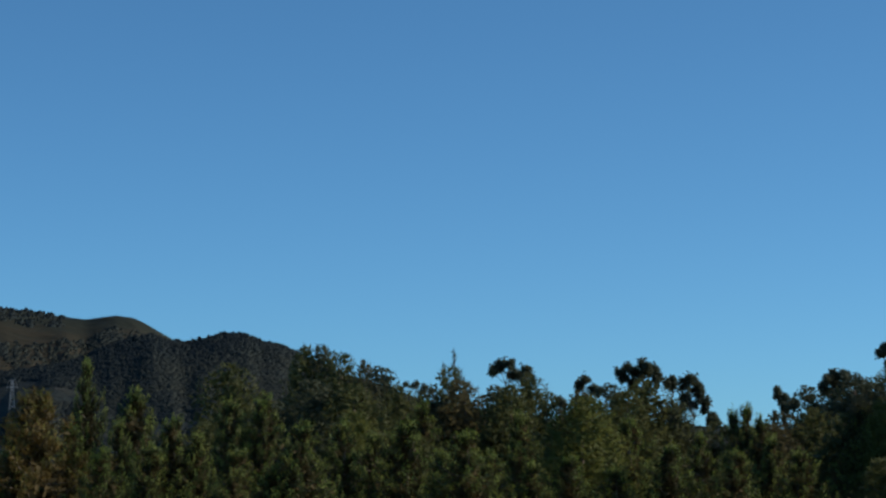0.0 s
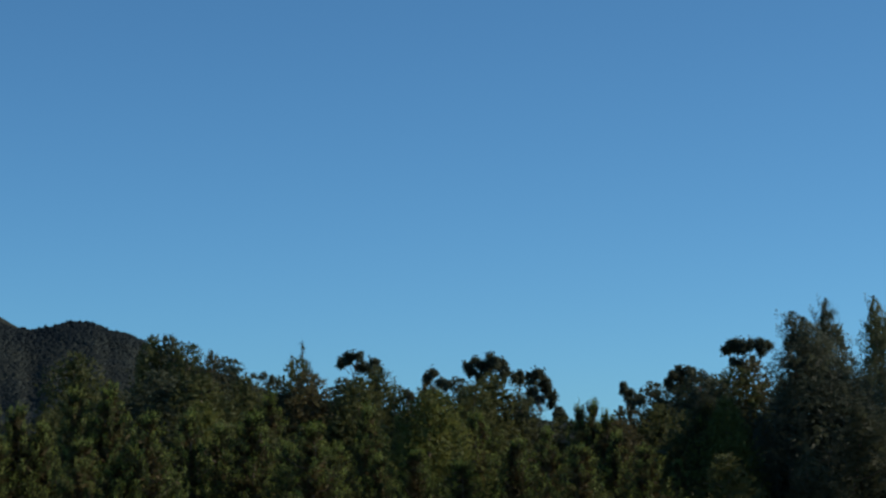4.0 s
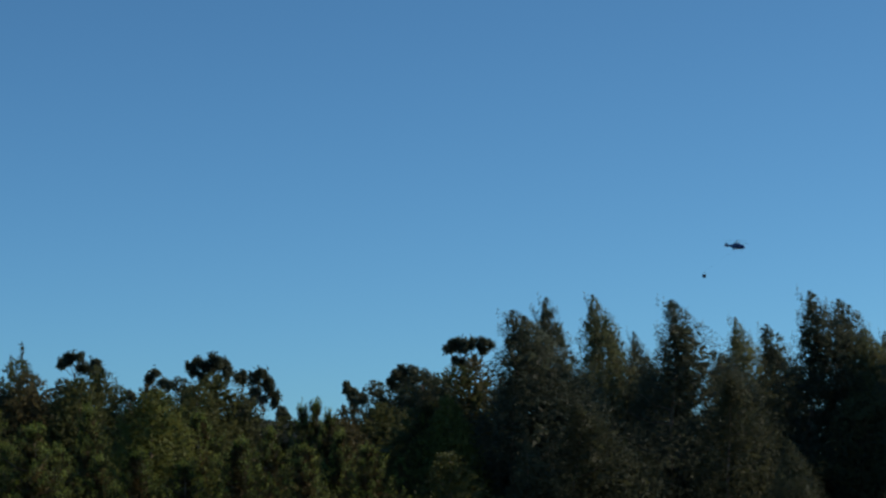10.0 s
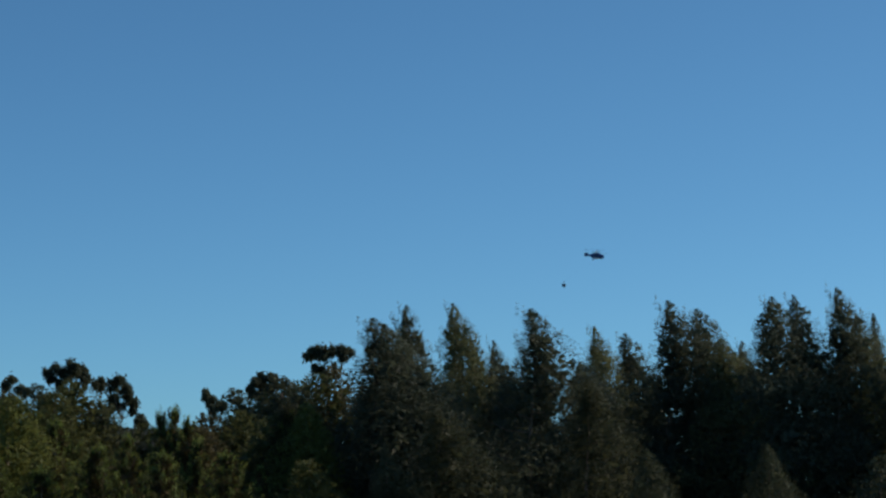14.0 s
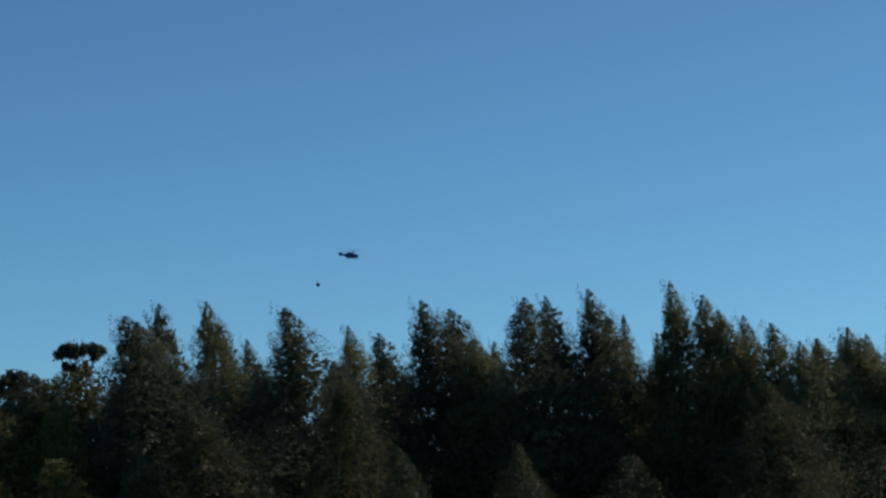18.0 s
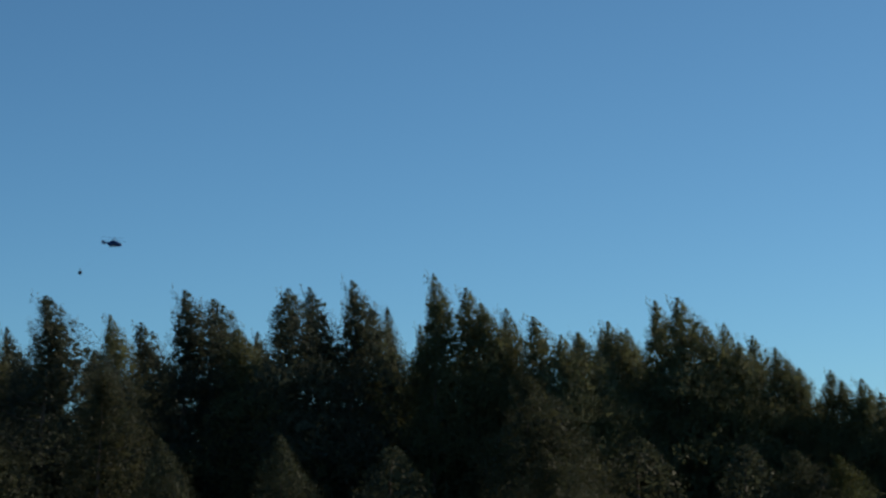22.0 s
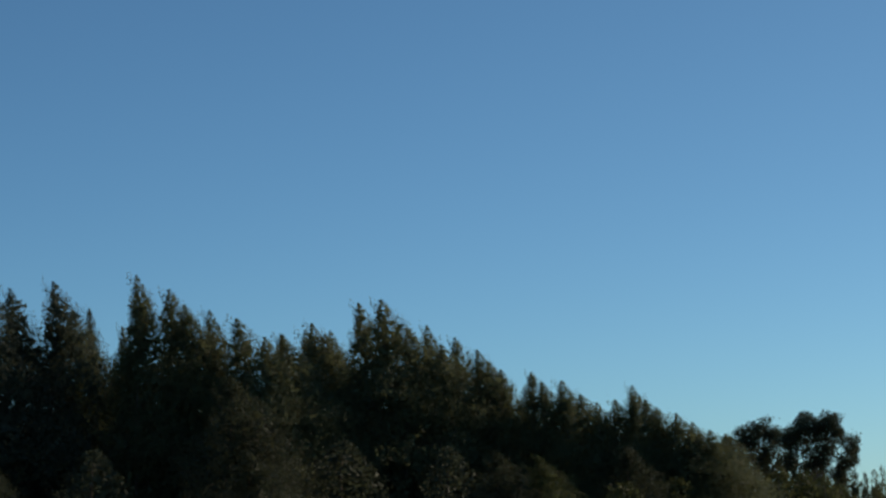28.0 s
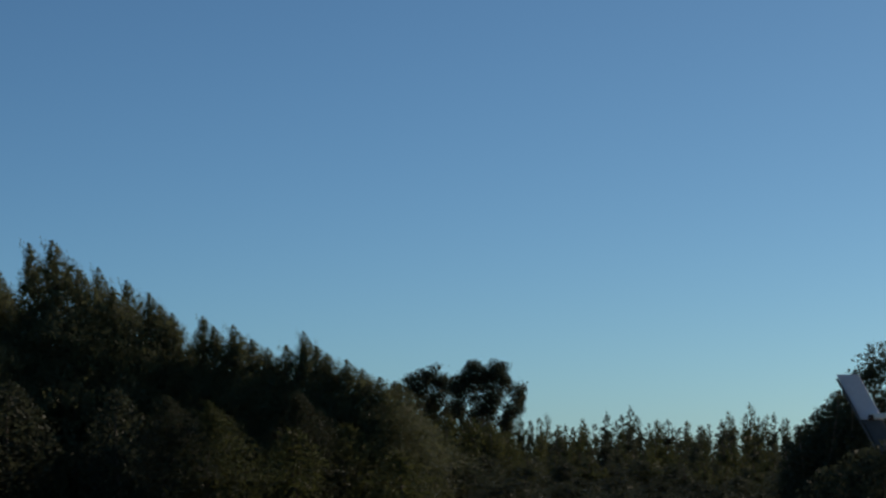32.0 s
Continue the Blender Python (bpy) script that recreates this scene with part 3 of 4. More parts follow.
YOUNG_PINES = [
    (-11.49, 1.82, 170, 3.1), (-14.63, 2.21, 170, 3.9), (-28.79, 1.77, 150, 3.7), (-27.49, 2.00, 152, 3.1),
    (-26.85, 1.47, 140, 3.5), (-25.64, 1.60, 148, 3.4), (-20.60, 1.88, 155, 3.9), (-9.51, 2.45, 180, 3.3),
    (-13.09, 1.88, 165, 3.4), (-17.87, 1.50, 150, 3.4), (-19.04, 1.49, 160, 3.3), (-13.86, 1.63, 150, 3.7),
    (-12.32, 1.50, 155, 3.9), (-23.71, 1.48, 145, 3.6), (-22.93, 1.10, 140, 3.5), (-16.97, 1.24, 150, 3.4),
    (-15.03, 1.11, 150, 3.4), (-10.79, 1.49, 160, 4.0),
]
MIXED_STAND = [
    (-23.75, 3.38, 188, 5.1), (-22.07, 3.79, 205, 3.5), (-21.63, 3.82, 205, 4.0), (-21.30, 3.64, 200, 4.3),
    (-20.68, 3.46, 205, 2.8), (-20.28, 3.33, 200, 4.1), (-19.93, 2.89, 195, 3.8), (-20.87, 2.89, 185, 6.3),
    (-21.78, 3.02, 185, 5.5), (-18.79, 3.35, 205, 3.7), (-18.33, 3.02, 200, 5.0), (-19.18, 2.71, 200, 5.0),
    (-16.90, 3.18, 205, 4.0), (-17.29, 2.90, 195, 4.9), (-17.61, 2.90, 200, 4.5), (-16.55, 2.74, 200, 3.6),
    (-15.60, 2.77, 200, 4.5), (-15.02, 2.95, 205, 3.5), (-14.24, 3.02, 195, 5.8), (-14.63, 2.76, 190, 5.2),
    (-13.60, 2.56, 195, 4.9), (-12.70, 2.06, 195, 4.0),
]
MIXED_STAND_EAST = [
    (-11.03, 2.30, 195, 5.3), (-10.52, 2.88, 205, 3.7), (-10.40, 2.36, 190, 4.7), (-9.75, 2.85, 205, 5.1),
    (-9.18, 3.00, 205, 5.1), (-9.76, 2.23, 180, 4.9), (-11.23, 1.98, 185, 4.2), (-22.55, 2.52, 195, 5.3),
    (-24.36, 1.99, 180, 4.5), (-19.56, 1.75, 180, 4.5),
]
SHRUB_TOPS = [
    (-9.36, 3.15, 200, 6.0), (-8.75, 3.22, 203, 6.2), (-8.22, 3.4, 205, 5.4),
]
SPIRES = [
    (-22.07, 4.00, 207, 1.4), (-21.63, 4.00, 207, 1.6), (-21.32, 3.77, 207, 1.4), (-18.55, 3.83, 207, 2.8),
    (-18.81, 3.57, 207, 1.9), (-20.28, 3.49, 206, 1.7), (-16.90, 3.31, 206, 1.9),
]
GUM_STAND_WEST = [
    (-7.50, 4.59, 178, 12.6), (-7.24, 4.43, 180, 11.9), (-6.76, 4.88, 200, 8.0), (-5.66, 4.93, 197, 9.0),
    (-5.26, 4.16, 199, 7.2), (-4.72, 4.08, 200, 6.4), (-4.48, 3.45, 195, 9.2), (-3.88, 4.80, 180, 11.6),
    (-2.38, 4.39, 197, 7.5), (-2.73, 3.58, 190, 10.8), (-1.69, 4.23, 200, 9.8), (-0.71, 4.97, 192, 11.3),
    (-0.03, 4.78, 194, 11.4), (0.46, 4.10, 190, 10.8), (0.96, 4.03, 200, 6.1),
]
GUM_STAND_MIDDLE = [
    (1.68, 5.03, 188, 10.7), (2.16, 5.07, 190, 8.6), (3.14, 5.22, 190, 9.4), (3.59, 4.60, 192, 7.6),
    (3.95, 4.63, 195, 4.4), (4.56, 3.46, 196, 7.4), (5.06, 5.40, 188, 7.8), (4.72, 4.21, 190, 5.4),
    (5.77, 5.06, 190, 9.4), (6.10, 4.71, 189, 8.6), (6.66, 4.60, 190, 7.6), (7.30, 4.40, 188, 9.6),
    (7.97, 3.98, 180, 8.5), (8.36, 4.04, 182, 8.6), (8.93, 4.14, 192, 9.1), (9.38, 4.03, 190, 9.9),
]
GUM_STAND_EAST = [
    (8.34, 4.00, 195, 7.8), (9.07, 4.29, 190, 8.3), (9.49, 4.14, 192, 6.9), (10.13, 4.76, 188, 7.5),
    (10.65, 4.83, 186, 10.2), (11.24, 4.18, 186, 9.2), (11.67, 4.25, 190, 6.8), (12.02, 3.79, 186, 8.5),
    (12.35, 3.95, 190, 7.2), (12.87, 3.67, 188, 7.7), (13.16, 3.41, 188, 7.1),
]
GUM_SLOPE = [
    (13.42, 3.21, 188, 6.8), (14.10, 3.15, 186, 6.3), (14.37, 2.92, 186, 7.0), (14.80, 2.96, 185, 7.4),
    (15.22, 2.63, 183, 7.8), (15.61, 2.44, 182, 6.0), (16.00, 2.50, 182, 7.2), (16.39, 2.83, 182, 5.9),
    (16.71, 2.50, 180, 6.5), (16.97, 2.31, 180, 6.5), (17.43, 2.18, 180, 6.8), (17.82, 1.98, 180, 6.5),
    (18.20, 1.79, 180, 6.8), (18.53, 1.70, 182, 7.2),
]
FRONT_GUMS_WEST = [
    (-6.09, 2.56, 165, 10.9), (-2.60, 3.24, 170, 9.7), (7.13, 3.15, 168, 10.5), (7.55, 1.48, 150, 7.8),
    (-9.54, 2.80, 180, 10.2),
]
FRONT_GUMS_EAST = [
    (13.27, 1.40, 160, 7.5), (7.59, 2.2, 168, 8.0), (16.26, 1.5, 172, 7.5),
]


def top_at(up, d):
    return EYE + math.tan(radians(up)) * d


for k, (az, up, d, w) in enumerate(PINE_STAND + YOUNG_PINES):
    plant("pine_tree", PINES[1 + k % 5 if k else 0], az, d, top_at(up, d), w * (2.05 if k else 2.7), PINE_LABEL, "tree", "pine stand", turn=170 * math.sin(k * 7.1))
for k, (az, up, d, w) in enumerate(MIXED_STAND + MIXED_STAND_EAST + SHRUB_TOPS):
    plant("broadleaf_tree", BROADS[k % 6], az, d, top_at(up, d) + 0.5, w * 1.8, BROAD_LABEL, "tree", "mixed stand", turn=40 * math.sin(k * 5.3))
for az, up, d, w in ((-15.75, 2.85, 166, 8.0), (-20.95, 2.5, 172, 6.0), (-9.05, 2.72, 176, 6.0)):
    plant("broadleaf_tree", BROADS[6], az, d, top_at(up, d), w, "bright yellow-green leafy tree at the wood's edge", "tree", "mixed stand", turn=20 * az)
for k, (az, up, d, w) in enumerate(SPIRES):
    plant("young_tree", TALL_SAPLINGS[k % 4], az, d, top_at(up, d), w * 1.5, "slim young eucalyptus with a feathery tip", "tree", "mixed stand", turn=25 * math.sin(k * 2.9))
for k, (az, up, d, w) in enumerate(GUM_STAND_WEST + GUM_STAND_MIDDLE + GUM_STAND_EAST + GUM_SLOPE):
    plant("eucalyptus_tree", EUCS[k % 6 if az < 4 and k % 5 != 3 else 6 + k % 4], az, d, top_at(up, d) + 0.15, w * 1.05, EUC_LABEL, "tree", "eucalyptus stand", turn=30 * math.sin(k * 3.7))

for k, (az, up, d, w) in enumerate(FRONT_GUMS_WEST + FRONT_GUMS_EAST):
    plant("eucalyptus_tree", OLIVE_EUCS[k % 3], az, d, top_at(up, d), w * 0.85, "olive green eucalyptus standing before the others", "tree", "eucalyptus stand", turn=30 * math.sin(k * 2.1))

# the wood behind and between: how high, in degrees, it closes up around an azimuth
WOOD_AZ = [-31, -27, -25, -23, -22, -21, -20.3, -19.6, -18.5, -17, -15.5, -14, -12.8, -11.5, -10.8, -10, -9, -8, -7, -5, -4, -2, 0, 2, 3.5, 4.4, 5, 7, 9, 10.5, 12, 14, 15.6, 17, 18, 19.5]
WOOD_UP = [2.0, 1.9, 1.9, 2.3, 3.3, 3.0, 2.8, 2.5, 2.7, 2.6, 2.5, 2.7, 2.1, 2.0, 2.2, 2.6, 2.8, 3.2, 3.4, 3.0, 3.2, 3.3, 3.4, 3.6, 3.5, 3.0, 3.4, 3.5, 3.4, 3.6, 3.2, 2.7, 2.2, 1.8, 1.5, 1.2]


def cover(az):
    return float(np.interp(az, WOOD_AZ, WOOD_UP))


# old trees with ball-shaped tufts: azimuth, elevation of the top, distance, tufts
OLD_TREES = [
    (-17.57, 3.64, 228, [(-1.0, 1.1, 0.49), (-0.4, 0.6, 0.60), (0.4, 0.5, 0.49), (0.6, 1.5, 0.44)]),
    (-17.20, 3.48, 228, [(-0.2, 0.8, 0.60), (0.5, 0.5, 0.54), (0.2, 1.1, 0.49)]),
    (-16.30, 2.78, 225, [(-0.1, 0.4, 0.43), (0.3, 0.7, 0.32)]),
    (-15.64, 3.25, 222, [(-0.8, 0.9, 0.58), (-0.3, 0.5, 0.48), (0.4, 1.2, 0.53), (1.0, 1.5, 0.42)]),
    (-14.47, 3.67, 220, [(-1.8, 1.4, 0.47), (-1.4, 1.8, 0.47), (-0.9, 0.9, 0.58), (-0.3, 1.5, 0.68), (0.5, 0.6, 0.68), (1.2, 1.1, 0.58), (1.7, 1.6, 0.47), (0.4, 1.5, 0.68), (-0.7, 2.3, 0.52), (1.4, 2.2, 0.42)]),
    (-13.76, 3.27, 222, [(-0.4, 0.8, 0.42), (0.1, 0.5, 0.48), (0.3, 1.1, 0.37)]),
    (-13.27, 3.30, 220, [(-0.7, 1.0, 0.58), (-0.2, 0.6, 0.63), (0.3, 1.1, 0.63), (0.8, 1.8, 0.58), (1.2, 2.4, 0.52), (-0.6, 2.2, 0.63), (-0.0, 2.8, 0.47), (1.1, 3.1, 0.37), (-1.0, 3.1, 0.52)]),
    (-12.80, 2.41, 220, [(0.0, 0.4, 0.47), (-0.3, 0.8, 0.42), (0.4, 0.9, 0.37)]),
    (-11.18, 2.98, 228, [(-0.7, 0.5, 0.49), (-0.2, 1.0, 0.60), (0.5, 1.5, 0.54), (1.1, 1.7, 0.44), (0.1, 2.0, 0.44)]),
    (-10.12, 3.30, 222, [(-0.6, 1.3, 0.64), (0.1, 0.6, 0.64), (0.7, 1.1, 0.48), (-0.1, 1.7, 0.48)]),
    (-8.54, 4.05, 218, [(-1.7, 1.2, 0.50), (-1.1, 0.9, 0.62), (-0.55, 0.75, 0.62), (-0.3, 1.35, 0.50), (0.35, 0.8, 0.46), (1.1, 0.65, 0.52), (1.85, 0.75, 0.50), (-1.05, 2.35, 0.46), (-0.5, 2.45, 0.40), (0.6, 2.0, 0.30), (1.4, 1.3, 0.42)]),
    (-9.97, 3.39, 222, [(-0.8, 0.9, 0.48), (-0.2, 0.5, 0.53), (0.5, 0.7, 0.58), (0.8, 1.2, 0.37)]),
    (19.31, 2.01, 254, [(-2.9, 2.2, 0.61), (-1.7, 1.6, 0.79), (-0.6, 1.0, 0.79), (0.8, 0.8, 0.85), (1.7, 1.2, 0.73), (0.0, 2.0, 0.97), (1.4, 2.6, 0.97), (-1.4, 2.9, 0.85), (0.3, 3.6, 0.85)]),
    (20.66, 2.20, 250, [(-1.4, 0.7, 0.66), (-1.7, 1.4, 0.60), (0.0, 0.9, 0.89), (1.0, 0.9, 0.78), (0.6, 1.7, 0.89), (-0.6, 2.0, 0.78), (-2.6, 2.1, 0.66), (1.8, 1.9, 0.48), (-2.3, 3.1, 0.89), (-0.6, 3.7, 0.84), (0.9, 3.1, 0.78), (2.8, 3.0, 0.72), (3.3, 3.8, 0.42), (2.6, 4.7, 0.72), (1.7, 5.7, 0.72), (0.6, 4.8, 0.72), (-0.9, 5.1, 0.72), (2.2, 6.5, 0.54), (-2.8, 4.5, 0.72), (-3.4, 3.1, 0.72)]),
    (-19.54, 3.15, 430, [(-2.0, 1.0, 0.72), (-0.7, 0.8, 0.82), (0.8, 1.2, 0.72), (2.0, 1.8, 0.82), (0.3, 2.0, 0.92)]),
]
for k, (az, up, d, tufts) in enumerate(OLD_TREES):
    variant = tufted(437 + k, M_DARK if az > 15 else M_EUC, top_at(up, d), tufts, 1.75 if az > 15 else 1.15)
    plant("old_tree", variant, az, d, variant[2], variant[3], "old dark tree with ball-shaped tufts on bare limbs", "tree", "old trees")
for az, d, up, w in ((19.7, 236, 0.98, 6.0), (20.25, 238, 0.92, 5.0), (20.7, 240, 0.8, 5.0), (21.1, 242, 0.62, 4.5)):
    plant("broadleaf_tree", FRONT_BROADS[1], az, d, EYE + math.tan(radians(up)) * d, w, "low leafy scrub tree before the old trees", "tree", "scrub", turn=60 * az)
for az, d, h, w in ((18.75, 256, 11.4, 6.0), (19.4, 257, 11.8, 6.5), (20.0, 256, 11.2, 6.0), (20.55, 257, 10.4, 5.5)):
    plant("broadleaf_tree", THIN_BROADS[3], az, d, h, w, "dark leafy tree among the old trees", "tree", "mixed stand", turn=90 * az)
for k, (az, d, h, w) in enumerate(((27.72, 150, 6.0, 3.4), (27.95, 147, 6.9, 3.2), (28.2, 151, 7.8, 3.4), (28.42, 147, 8.7, 3.2), (28.65, 150, 9.5, 3.4), (28.95, 147, 8.6, 3.2))):
    plant("young_tree", DARK_SAPLINGS[k % 3], az, d, h, w * 1.3, "slim dark tree beside the leaning board", "tree", "dark trees by the board", turn=50 * k)
old = tufted(470, M_DARK, 11.9, [(-1.6, 2.2, 0.9), (-0.6, 1.0, 1.0), (0.6, 0.9, 1.0), (1.8, 1.8, 1.0), (-1.0, 3.4, 1.1), (0.4, 2.6, 1.1), (1.6, 3.6, 1.1), (-1.8, 4.8, 1.0), (0.0, 4.6, 1.2), (1.2, 5.6, 1.1)], 1.6)
plant("old_tree", old, 29.98, 150, old[2], old[3], "old dark tree with ball-shaped tufts on bare limbs", "tree", "old trees")
for az, d, h, w in ((28.0, 152, 7.2, 4.6), (28.3, 150, 8.3, 4.6), (28.62, 151, 9.2, 4.6), (28.95, 149, 9.0, 4.6), (29.4, 152, 8.8, 6.5), (27.85, 156, 5.8, 5.0), (30.8, 150, 9.5, 6.0), (28.3, 57, 4.9, 2.6), (29.05, 57, 5.3, 2.6), (29.75, 57.5, 5.5, 2.8)):
    plant("broadleaf_tree", BROADS[5], az, d, h, w, "dark leafy tree beside the leaning board", "tree", "dark trees by the board", turn=70 * az)

rng_wood = np.random.default_rng(77)
for row, (d0, low) in enumerate(((218, 0.98), (168, 0.48), (203, 0.8))):
    az = -31.0
    while az < 19.5:
        d = d0 + rng_wood.uniform(-8, 8)
        up = cover(az) * low * rng_wood.uniform(0.92, 1.04)
        h = max(4.0, EYE + math.tan(radians(up)) * d)
        # Middle azimuths of the front row get the variants coloured dark for shade.
        kind, front = rng_wood.uniform(), d0 < 180
        if kind > (0.25 if az > 9 or front and az > -9 else 0.62):
            v, n, lab = (FRONT_BROADS if front else THIN_BROADS)[int(kind * 997) % 2 + (0 if az > 14 or az < -8 else 2)], "broadleaf_tree", BROAD_LABEL
        elif az < -9:
            v, n, lab = FRONT_PINES[int(kind * 997) % 3] if front else THIN_PINES[int(kind * 997) % 4], "pine_tree", PINE_LABEL
        else:
            v, n, lab = FRONT_EUCS[int(kind * 997) % 2 + (0 if az > 2 else 2)] if front else THIN_EUCS[int(kind * 997) % 5], "eucalyptus_tree", EUC_LABEL
        w = rng_wood.uniform(5.0, 7.5)
        plant(n, v, az, d, h, w, lab, "tree", "wood", turn=rng_wood.uniform(-30, 30))
        az += w / d * 57.3 * (rng_wood.uniform(0.95, 1.5) if front and az > -8 else rng_wood.uniform(0.6, 0.85))

# far row of young eucalyptus beyond the wood's end, and scrub before it
for d0, az0, tall, step in ((405, 16.0, 12.3, 0.32), (392, 16.2, 11.6, 0.34), (370, 16.1, 9.4, 0.5), (330, 16.1, 7.0, 0.6), (285, 16.0, 5.9, 0.65), (240, 16.2, 5.2, 0.7)):
    az = az0
    while az < 34:
        h = tall * rng_wood.uniform(0.78, 1.0) * (1.12 if rng_wood.uniform() < 0.12 else 1.0)
        h *= 1.0 + 0.06 * math.sin(az * 2.3 + d0)
        plant("young_tree", YOUNG_EUCS[int(rng_wood.uniform() * 8)], az, d0 + rng_wood.uniform(-10, 10), h, rng_wood.uniform(4.8, 8.4), "slim young feathery tree in a far plantation", "tree", "far plantation", turn=rng_wood.uniform(-180, 180))
        az += step * rng_wood.uniform(0.5, 1.4)
for d0, az0, step in ((250, 15.5, 0.9), (205, 16.0, 1.0), (178, 14.0, 1.2)):
    az = az0
    while az < 34:
        d = d0 + rng_wood.uniform(-14, 14)
        up = float(np.interp(az, [14, 17.5, 20, 21, 22, 27, 28.5, 34], [1.5, 1.0, 0.75, 0.35, 0.0, -0.1, 0.4, 0.9])) - (250 - d0) * 0.008
        h = max(3.0, EYE + math.tan(radians(up)) * d) * rng_wood.uniform(0.86, 1.06)
        plant("broadleaf_tree", FRONT_BROADS[int(rng_wood.uniform() * 2.4) if az < 20 else 2 + int(rng_wood.uniform() * 1.99)], az, d, h, rng_wood.uniform(4.5, 7.0), "low dark leafy scrub tree before the plantation", "tree", "scrub", turn=rng_wood.uniform(-60, 60))
        az += step * rng_wood.uniform(0.8, 1.2)


# ---- white shed before the wood ----
def shed():
    right, left = spot(-9.83, 85), spot(-31, 50)
    run = (right - left).normalized()
    length = (right - left).length
    base = new("shed")
    base.matrix_world = Matrix.Translation(left) @ pose(0, 0, 0, 0, 0, math.degrees(math.atan2(run.y, run.x)))
    top = lambda x: 5.06 - 0.30 * x / length

    def slab(x0, x1, y0, y1, low, high):
        """A block under a sloping top; low and high are heights below the roof line (None: the ground)."""
        bm = bmesh.new()
        vs = []
        for x in (x0, x1):
            for y in (y0, y1):
                vs.append((bm.verts.new((x, y, 0 if low is None else top(x) - low)), bm.verts.new((x, y, top(x) - high))))
        a, b, c, d = vs
        for q in ((a[0], a[1], b[1], b[0]), (c[0], d[0], d[1], c[1]), (a[0], c[0], c[1], a[1]), (b[0], b[1], d[1], d[0]), (a[1], c[1], d[1], b[1]), (a[0], b[0], d[0], c[0])):
            bm.faces.new(q)
        return bm
    n = int(length)
    for k in range(n):
        part("wall_panel", slab(k * length / n + 0.006, (k + 1) * length / n - 0.006, 0.0, 0.08, None, 0.33), M_CREAM, base)
    part("back_wall", slab(0, length, 9.9, 10.0, None, 0.33), M_CREAM, base)
    part("end_wall", slab(0, 0.1, 0.09, 9.89, None, 0.33), M_CREAM, base)
    part("end_wall", slab(length - 0.1, length, 0.09, 9.89, None, 0.33), M_CREAM, base)
    part("fascia", slab(-0.1, length + 0.1, -0.12, -0.02, 0.36, 0.02), M_WHITE, base, "white metal fascia")
    part("cap", slab(-0.14, length + 0.14, -0.18, 0.06, 0.02, -0.03), M_WHITE, base, "bright white edge capping")
    part("roof", slab(-0.1, length + 0.1, 0.065, 10.1, 0.3, 0.1), M_STEEL, base, "grey sheet roof")
    part("gutter", slab(0, length, -0.26, -0.125, 0.42, 0.3), M_STEEL, base, "grey metal gutter")
    tagged(base, "long low white shed with a bright roof edge", "shed")


shed()


def post(az, d, height, r, label):
    bm = bmesh.new()
    rod(bm, (0, 0, 0), (0, 0, height - 0.12), r * 1.15, r * 0.85, 10)
    base = new("post")
    base.location = spot(az, d, -0.03)
    part("shaft", bm, M_STEEL, base)
    bm = bmesh.new()
    rod(bm, (0, 0, height - 0.12), (0, 0, height), r * 1.3, r * 0.9, 10)
    part("cap", bm, M_STEEL, base)
    tagged(base, label, "post")


post(-13.42, 112, 5.42, 0.05, "thin pale steel post behind the shed")
post(-12.13, 112, 5.3, 0.08, "short stout grey post behind the shed")


# ---- lattice pylon on the hillside ----
def pylon(az, low, high):
    """Stands where the slope reaches the elevation low (degrees) and rises to the elevation high."""
    d = next(q for q in range(950, 2200, 5) if near_h(az, q) > EYE + q * math.tan(radians(low)))
    foot = near_h(az, d) - 0.5
    H = EYE + d * math.tan(radians(high)) - foot
    base = new("pylon")
    base.matrix_world = pose(*spot(az, d, foot), 0, 0, -az)
    w0, w1 = H * 0.085, H * 0.022
    corner = lambda u, s, t: (s * (w0 + (w1 - w0) * u), t * (w0 + (w1 - w0) * u), H * u)
    for s, t in ((-1, -1), (-1, 1), (1, -1), (1, 1)):
        part("leg", rod(bmesh.new(), corner(0, s, t), corner(1, s, t), 0.16, 0.11, 6), M_STEEL, base)
    us = [0, 0.16, 0.31, 0.45, 0.58, 0.7, 0.8, 0.88, 0.95]
    for u, v in zip(us, us[1:]):
        bm = bmesh.new()
        for p, q in (((-1, -1), (1, -1)), ((1, -1), (1, 1)), ((1, 1), (-1, 1)), ((-1, 1), (-1, -1))):
            rod(bm, corner(u, *p), corner(v, *q), 0.07, sides=5)
            rod(bm, corner(u, *q), corner(v, *p), 0.07, sides=5)
        part("bracing", bm, M_STEEL, base)
    for u, reach in ((0.72, 0.17), (0.84, 0.15), (0.94, 0.12)):
        bm = bmesh.new()
        for s in (-1, 1):
            rod(bm, (0, 0, H * u), (s * H * reach, 0, H * (u + 0.01)), 0.16, 0.07, 5)
            rod(bm, (0, 0, H * (u + 0.05)), (s * H * reach, 0, H * (u + 0.01)), 0.09, 0.06, 5)
        part("crossarm", bm, M_STEEL, base)
        for s in (-1, 1):
            part("insulator", rod(bmesh.new(), (s * H * reach, 0, H * (u + 0.01)), (s * H * reach, 0, H * (u - 0.03)), 0.12, 0.12, 6), M_WHITE, base)
    tagged(base, "pale grey steel lattice pylon on the wooded hillside", "pylon")


pylon(-28.82, 2.42, 3.1)


